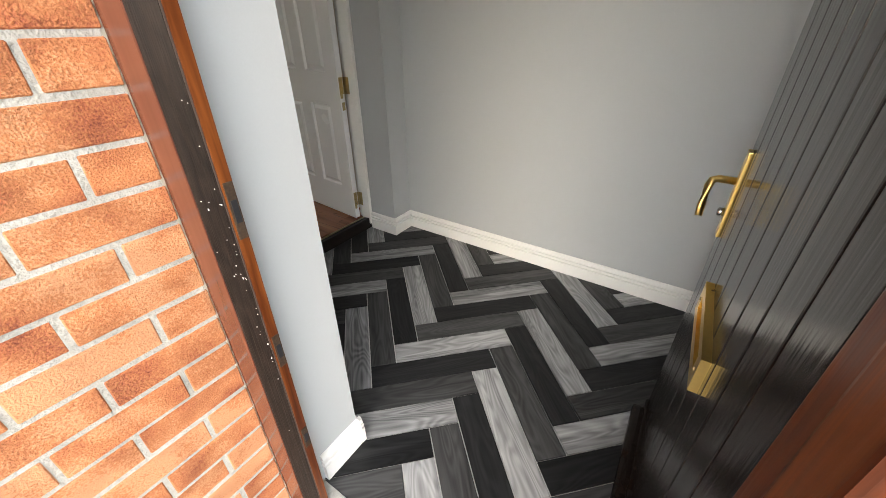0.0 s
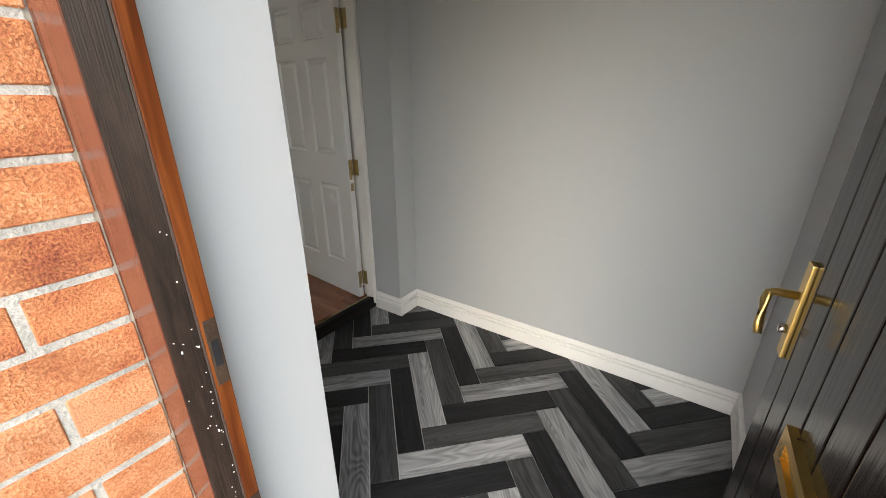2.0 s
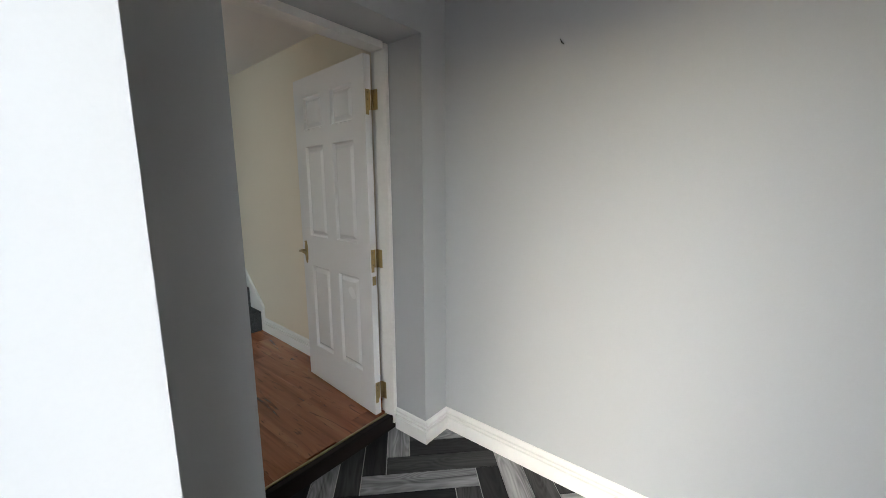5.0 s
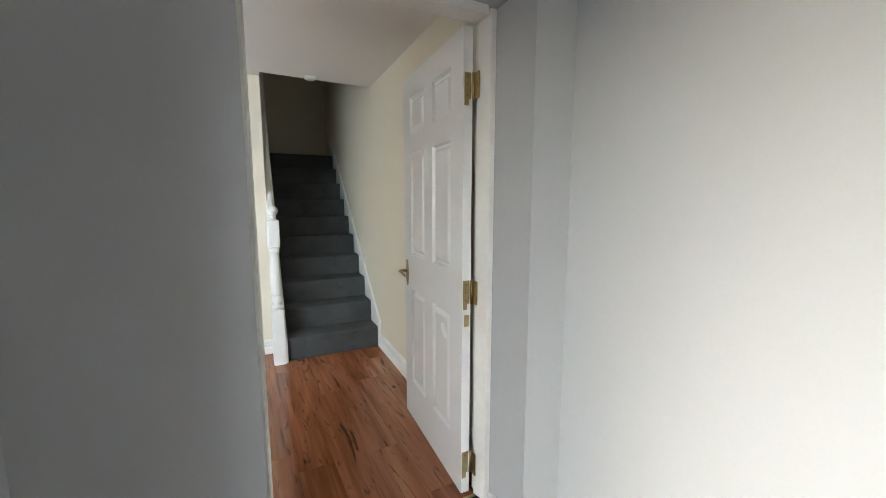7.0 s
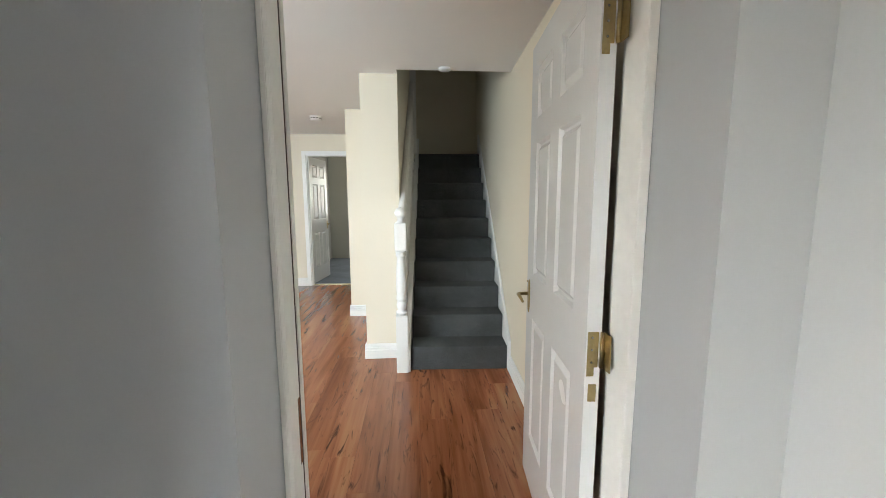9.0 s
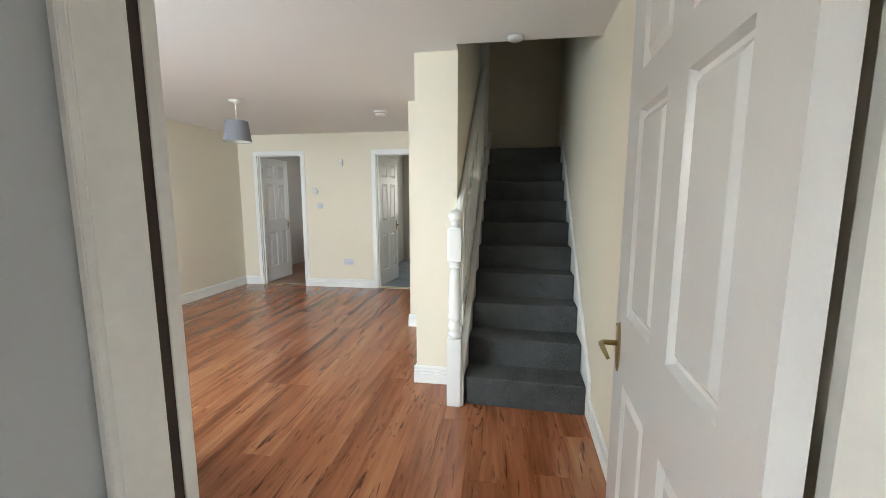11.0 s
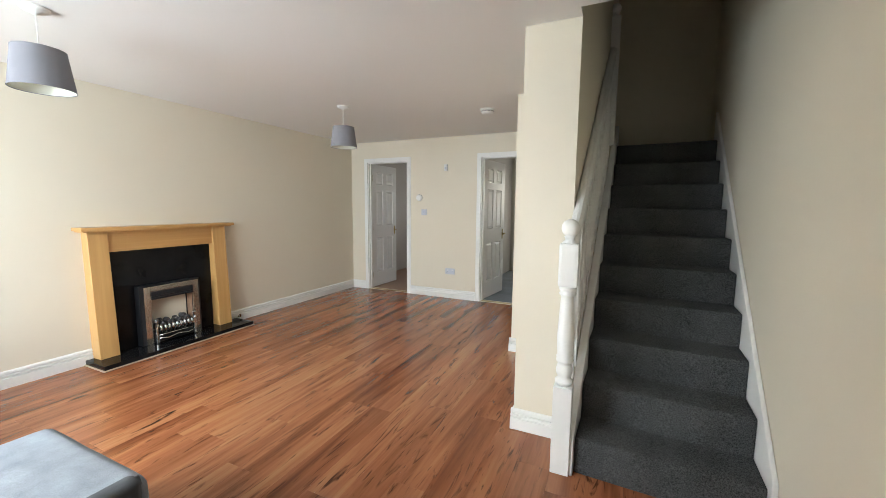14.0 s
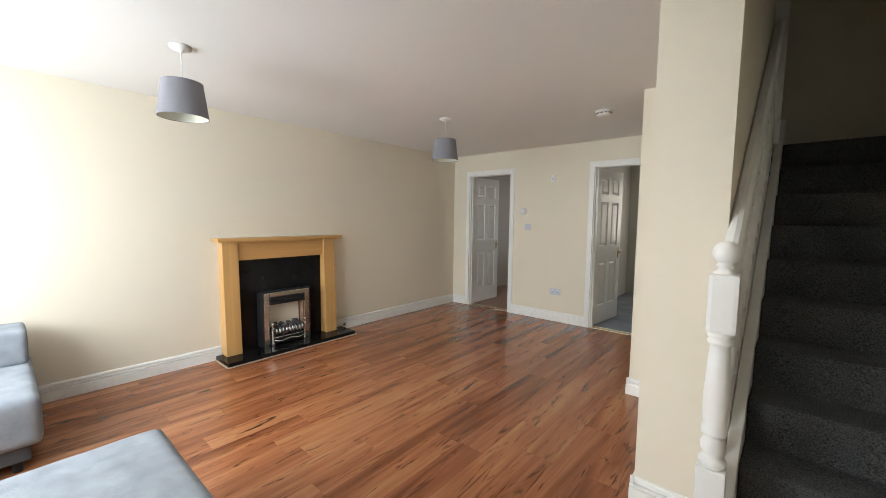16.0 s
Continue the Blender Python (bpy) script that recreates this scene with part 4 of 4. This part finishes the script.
sofa = thing("sofa", (-0.24, 2.04, 0), "low grey fabric sofa with a thin charcoal end arm", "sofa", "grey sofas")
part("base", box(-0.36, 0.34, -0.80, 0.82, 0.06, 0.26, 0.012), M_SOFA_DARK, sofa, "charcoal base")
part("seat_cushion", cushion(-0.37, 0.33, -0.79, -0.02, 0.26, 0.435, 0.045), M_SOFA, sofa, "blue-grey seat cushion", True)
part("seat_cushion", cushion(-0.37, 0.33, -0.01, 0.845, 0.26, 0.438, 0.06), M_SOFA, sofa, "blue-grey seat cushion", True)
part("arm_lip", tube([(0.34, 0.70, 0.437), (0.345, 0.78, 0.452), (0.348, 0.80, 0.452)], [0.016, 0.020, 0.018]), M_SOFA_DARK, sofa, "rolled charcoal lip", True)
part("back_rest", cushion(0.325, 0.395, -0.80, 0.79, 0.06, 0.485, 0.034), M_SOFA_DARK, sofa, "low charcoal back roll", True)
for sx in (-0.3, 0.3):
    for sy in (-0.74, 0.76):
        part("foot", moved(lathe([(0.018, 0.0), (0.024, 0.06)], 12), pose(sx, sy, 0)), M_IRON, sofa)

sofa2 = thing("sofa", (-1.93, 1.97, 0), "blue-grey fabric sofa with loose back cushions by the window", "sofa", "grey sofas")
part("base", box(-0.45, 0.42, -0.66, 0.55, 0.06, 0.17, 0.012), M_SOFA_DARK, sofa2, "charcoal base")
part("seat_cushion", cushion(-0.46, 0.46, -0.66, 0.60, 0.14, 0.405, 0.06), M_SOFA, sofa2, "plump blue-grey seat cushion", True)
part("back_cushion", cushion(-0.50, -0.20, -0.62, 0.585, 0.40, 0.625, 0.045, 0.01), M_SOFA, sofa2, "blue-grey back cushion", True)
for sx in (-0.4, 0.38):
    for sy in (-0.6, 0.5):
        part("foot", moved(lathe([(0.018, 0.0), (0.024, 0.06)], 12), pose(sx, sy, 0)), M_IRON, sofa2)


# ---- windows ----
def window(name, x0, x1, y0, y1, z0, z1, label):
    e = thing(name, (x0, y0, z0), label, "window")
    e["kind"] = "structure"
    w, h, d = x1 - x0, z1 - z0, y1 - y0
    part("window_frame", merged(box(0, 0.06, 0, d, 0, h, 0.004), box(w - 0.06, w, 0, d, 0, h, 0.004), box(0.06, w - 0.06, 0, d, 0, 0.06, 0.004), box(0.06, w - 0.06, 0, d, h - 0.06, h, 0.004), box(w / 2 - 0.035, w / 2 + 0.035, 0, d, 0.06, h - 0.06, 0.004)), M_PLASTIC, e)
    for a, b in ((0.055, w / 2 - 0.03), (w / 2 + 0.03, w - 0.055)):
        p = part("pane", box(a, b, d / 2 - 0.003, d / 2 + 0.003, 0.055, h - 0.055), M_GLASS, e)
        p.visible_shadow = False
    return e


window("window_1", -2.30, -0.25, 1.05, 1.11, 0.85, 2.05, "white framed front window")
window("window_2", -1.8, -0.8, 10.10, 10.16, 0.95, 2.0, "white framed kitchen window")
window("window_3", 0.1, 1.0, 10.10, 10.16, 0.95, 2.0, "white framed back window")

# ---- front door and its frame ----
fd = thing("door_frame_front", (0.276, 0.0, PORCH_Z), "weathered dark hardwood front door frame with flaking paint", "door frame")
fd["kind"] = "structure"
FH = 2.13
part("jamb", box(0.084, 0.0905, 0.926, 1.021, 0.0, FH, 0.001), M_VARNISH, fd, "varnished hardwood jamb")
part("jamb_facing", post([(0.0250, 1.006), (0.0345, 0.9545), (0.084, 0.9545), (0.084, 1.021), (0.0250, 1.021)], 0.0, FH, 0.001), M_REDWOOD, fd, "glossy red-brown facing that mirrors the bricks")
part("jamb_cheek", post([(0.0350, 0.9540), (0.0365, 0.9500), (0.0635, 0.9190), (0.0670, 0.9180), (0.084, 0.9190), (0.084, 0.9540)], 0.0, FH, 0.0012), M_DARKFRAME, fd, "flaking dark painted cheek")
# dark line between cheek and stop, put in as a thin brown strip
part("edge_strip", box(0.0662, 0.0692, 0.9172, 0.9250, 0.0, FH, 0.0006), M_SEAL, fd, "thin dark strip between cheek and stop")
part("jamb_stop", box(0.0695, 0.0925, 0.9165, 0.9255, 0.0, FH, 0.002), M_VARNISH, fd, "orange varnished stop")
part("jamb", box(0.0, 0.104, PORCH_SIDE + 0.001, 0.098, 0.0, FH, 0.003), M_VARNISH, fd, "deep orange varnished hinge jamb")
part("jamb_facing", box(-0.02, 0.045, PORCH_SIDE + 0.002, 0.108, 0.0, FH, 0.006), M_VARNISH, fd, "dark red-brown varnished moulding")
part("frame_head", box(0.0, 0.083, 0.098, 0.912, FH - 0.07, FH, 0.003), M_DARKFRAME, fd)
part("sill", merged(box(-0.03, 0.13, 0.098, 0.912, -0.10, 0.004, 0.006), box(-0.03, 0.13, 0.912, SIDE_Y, -0.10, 0.002)), M_SILL, fd, "weathered threshold sill")
flakes = bmesh.new()
rf = random.Random(21)
for k in range(34):
    zz = 0.92 + rf.gauss(0, 0.2)
    w_, h_ = rf.uniform(0.0003, 0.0011) * (2 if k % 9 == 0 else 1), rf.uniform(0.0005, 0.0016) * (3 if k % 7 == 0 else 1)
    q = min(0.9, rf.expovariate(5.0))
    xx, yy = 0.0635 - 0.027 * q, 0.9190 + 0.031 * q
    add_box(flakes, xx - 0.0009, xx + w_, yy - 0.0009, yy + w_, zz, zz + h_)
tagged(part("paint_flakes", flakes, M_TRIM, fd, "specks of old white paint"), kind="stuff")
for z, h in ((1.058, 0.115), (0.698, 0.096), (0.364, 0.080)):
    k = part("strike_plate", box(0.0730, 0.0905, 0.9142, 0.9167, z - h / 2, z + h / 2, 0.001), M_RUST, fd, "rusty brown strike plate")
    part("keep", box(0.0765, 0.0875, 0.9132, 0.9144, z - h / 5, z + h / 5), M_IRON, k)

front = thing("door", (0.386, 0.046, PORCH_Z + 0.012), "black boarded front door swung open with brass fittings", "door", "", 1.0)
LW, LH, LT = 0.885, 2.03, 0.048
part("core", box(0.0, LW, 0.0, LT - 0.010, 0.0, LH, 0.002), M_GROOVE, front)
nb = 9
for k in range(nb):
    a = k * LW / nb
    part("board", box(a + 0.0022, a + LW / nb - 0.0022, LT - 0.0105, LT, 0.10, LH, 0.004), M_BLACKWOOD, front, "black gloss tongue-and-groove board" if k == 0 else "")
part("weather_bar", merged(box(0.0, LW, LT - 0.0105, LT + 0.008, 0.0, 0.098, 0.003), box(0.01, LW - 0.01, LT + 0.006, LT + 0.045, 0.022, 0.06, 0.012)), M_BLACKWOOD, front, "chipped black weather bar")
hx = LW - 0.042
plate = part("handle", box(hx - 0.020, hx + 0.020, LT, LT + 0.010, 0.838, 1.072, 0.003), M_BRASS, front, "polished brass handle plate")
part("lever", tube([(hx, LT + 0.006, 0.992), (hx, LT + 0.050, 0.992), (hx - 0.004, LT + 0.062, 0.988), (hx - 0.012, LT + 0.067, 0.972), (hx - 0.034, LT + 0.068, 0.926), (hx - 0.046, LT + 0.067, 0.900)], [0.010, 0.0095, 0.010, 0.010, 0.0095, 0.009]), M_BRASS, plate, "brass lever", True)
part("key_cylinder", moved(lathe([(0.011, 0.0), (0.011, 0.016), (0.008, 0.018)], 14), pose(hx, LT + 0.008, 0.905, -90)), M_CHROME, plate, smooth=True)
lp = part("letter_plate", moved(wall_along_x(0.0, 0.290, 0.0, 0.017, 0.0, 0.082, [(0.035, 0.255, 0.026, 0.060)]), pose(0.318, LT, 0.734)), M_BRASS, front, "deep brass letter plate with an open slot")
part("flap", box(0.346, 0.580, LT + 0.0005, LT + 0.006, 0.752, 0.799, 0.001), M_BRASS_OLD, lp, "dull brass flap behind the slot")
for dx in (0.018, 0.272):
    part("screw", moved(lathe([(0.005, 0.0), (0.004, 0.002)], 10), pose(0.318 + dx, LT + 0.017, 0.776, -90)), M_BRASS_OLD, lp)
for z in (0.3, 1.0, 1.75):
    part("hinge", merged(moved(lathe([(0.007, -0.05), (0.007, 0.05)], 10), pose(-0.008, 0.004, z))), M_BRASS_OLD, front, smooth=True)

nail = thing("picture_nail", (PORCH_BACK, 1.30, 1.90), "small bent nail stuck in grey plaster", "nail")
part("shank", tube([(0.01, 0, 0), (-0.02, 0, 0), (-0.026, 0.004, 0.012)], 0.002, 6), M_IRON, nail)

# ---- brick outer wall ----
brick_wall = structure("wall_brick", wall_along_x(LEFT - 0.3, 0.296, FRONT + 0.001, FRONT + 0.0075, -0.3, HIGH, [(-2.30, -0.25, 0.85, 2.05)]), M_MORTAR, "orange rustic brick front wall with grey mortar", "wall")
BL, BH, BJ = 0.2165, 0.0676, 0.0111
bricks = {}


def brick_mesh(w):
    key = round(w, 3)
    if key not in bricks:
        bm = add_box(bmesh.new(), 0, w, -0.0048, 0.010, 0, BH, 0.0022, 1)
        me = bpy.data.meshes.new("brick")
        bm.to_mesh(me)
        bm.free()
        me.materials.append(M_BRICK)
        bricks[key] = me
    return bricks[key]


rb = random.Random(3)
for r in range(31):
    z = -0.2266 + r * (BH + BJ)
    x = 0.2995
    w = BL if r % 2 else 0.0995
    for c in range(6):
        if 0.80 < z < 2.06 and x - w < -0.24:
            break
        ob = new("brick", brick_mesh(w))
        ob.parent = brick_wall
        ob.matrix_world = pose(x - w, FRONT + 0.003 + rb.uniform(-0.0015, 0.0015), z + rb.uniform(-0.001, 0.001), rb.uniform(-0.4, 0.4), rb.uniform(-0.25, 0.25), rb.uniform(-0.3, 0.3))
        x -= w + BJ
        w = BL

# ---- herringbone tiles ----
porch_floor = bpy.data.objects["floor_porch"]
TW, TL = 0.11883, 0.56814
A0, B0 = -0.1118, 1.5791
tiles = {}


def tile_mesh(key, poly, k):
    """A bevelled slab from a convex outline in its own axes."""
    bm = bmesh.new()
    n = len(poly)
    cx, cy = sum(p[0] for p in poly) / n, sum(p[1] for p in poly) / n
    lo = [bm.verts.new((x, y, -0.006)) for x, y in poly]
    md = [bm.verts.new((x, y, -0.0012)) for x, y in poly]
    hi = []
    for x, y in poly:
        d = Vector((cx - x, cy - y))
        q = min(0.0018, d.length * 0.3)
        d = d.normalized() * q if d.length else d
        hi.append(bm.verts.new((x + d.x, y + d.y, 0)))
    for p, q in ((lo, md), (md, hi)):
        for i in range(n):
            j = (i + 1) % n
            bm.faces.new((p[i], p[j], q[j], q[i]))
    bm.faces.new(hi)
    bmesh.ops.recalc_face_normals(bm, faces=bm.faces[:])
    me = bpy.data.meshes.new("tile")
    bm.to_mesh(me)
    bm.free()
    me.materials.append(M_TILE[k])
    return me


def clip(poly, axis, limit, keep_less):
    out = []
    for i, p in enumerate(poly):
        q = poly[(i + 1) % len(poly)]
        pin, qin = (p[axis] <= limit) == keep_less, (q[axis] <= limit) == keep_less
        if pin:
            out.append(p)
        if pin != qin:
            f = (limit - p[axis]) / (q[axis] - p[axis])
            out.append((p[0] + f * (q[0] - p[0]), p[1] + f * (q[1] - p[1])))
    return out


R2 = math.sqrt(0.5)
G = 0.0021
for nrow in range(-4, 5):
    for k in range(-22, 28):
        for kind in (0, 1):
            if kind == 0:
                a, b = A0 - k * TW + nrow * TL, B0 - k * TW - nrow * TL
                rect = (a, a + TL, b - TW, b)
                tone = (0, 1, 2)[k % 3]
            else:
                a, b = A0 + TL - k * TW + nrow * TL, B0 - k * TW - nrow * TL
                rect = (a, a + TW, b - TL, b)
                tone = (1, 2, 0)[k % 3]
            rect = (rect[0] + G, rect[1] - G, rect[2] + G, rect[3] - G)
            ca, cb = (rect[0] + rect[1]) / 2, (rect[2] + rect[3]) / 2
            cw = Vector(((ca + cb) * R2, (cb - ca) * R2))
            poly = [((p + q) * R2, (q - p) * R2) for p, q in ((rect[0], rect[2]), (rect[1], rect[2]), (rect[1], rect[3]), (rect[0], rect[3]))]
            inside = poly
            y_top = 2.156
            for ax, lim, less in ((0, 0.408, False), (0, PORCH_BACK - 0.002, True), (1, PORCH_SIDE + 0.002, False), (1, y_top, True)):
                inside = clip(inside, ax, lim, less)
                if len(inside) < 3:
                    break
            if len(inside) < 3:
                continue
            # own axes: x along the tile
            ang = -math.pi / 4 if kind == 0 else math.pi / 4
            ca_, sa_ = math.cos(-ang), math.sin(-ang)
            loc = [((x - cw.x) * ca_ - (y - cw.y) * sa_, (x - cw.x) * sa_ + (y - cw.y) * ca_) for x, y in inside]
            whole = len(inside) == 4 and all((abs(p[0] - q[0]) + abs(p[1] - q[1])) < 1e-6 for p, q in zip(inside, poly))
            if whole:
                if (kind, tone) not in tiles:
                    tiles[(kind, tone)] = tile_mesh("t", loc, tone)
                me = tiles[(kind, tone)]
            else:
                me = tile_mesh("c", loc, tone)
            ob = new("tile", me)
            ob.parent = porch_floor
            ob.matrix_world = Matrix.Translation((cw.x, cw.y, PORCH_Z)) @ Matrix.Rotation(ang, 4, "Z")

# ---- laminate boards ----
room_floor = bpy.data.objects["floor"]
PW, PL = 0.170, 1.22
planks = {}
rp = random.Random(11)


def plank_mesh(w, ln):
    key = (round(w, 3), round(ln, 3))
    if key not in planks:
        bm = add_box(bmesh.new(), 0, w, 0, ln, -0.010, 0, 0.0007, 1)
        me = bpy.data.meshes.new("board")
        bm.to_mesh(me)
        bm.free()
        me.materials.append(M_LAMINATE)
        planks[key] = me
    return planks[key]


x = LEFT
while x < RIGHT - 0.01:
    w = min(PW, RIGHT - x)
    y_start = 1.25 if x < 0.36 else 2.25
    if x + w > JL + 0.03 and x < JR - 0.03:
        y_start = 2.194
    y_end = FAR + 0.03
    if x > PIER_R - 0.02:
        y_end = ST_Y + 0.05
    elif x > PIER_X - 0.02:
        y_end = PIER_Y + 0.02
    elif x > NOOK_X - 0.02:
        y_end = NOOK_Y + 0.02
    y = y_start - rp.uniform(0.0, 1.0) * PL
    while y < y_end:
        a, b = max(y, y_start), min(y + PL, y_end)
        if b - a > 0.03:
            ob = new("board", plank_mesh(w - 0.0006, b - a - 0.0006))
            ob.parent = room_floor
            ob.matrix_world = pose(x, a, rp.uniform(-0.0003, 0.0002))
        y += PL
    x += PW
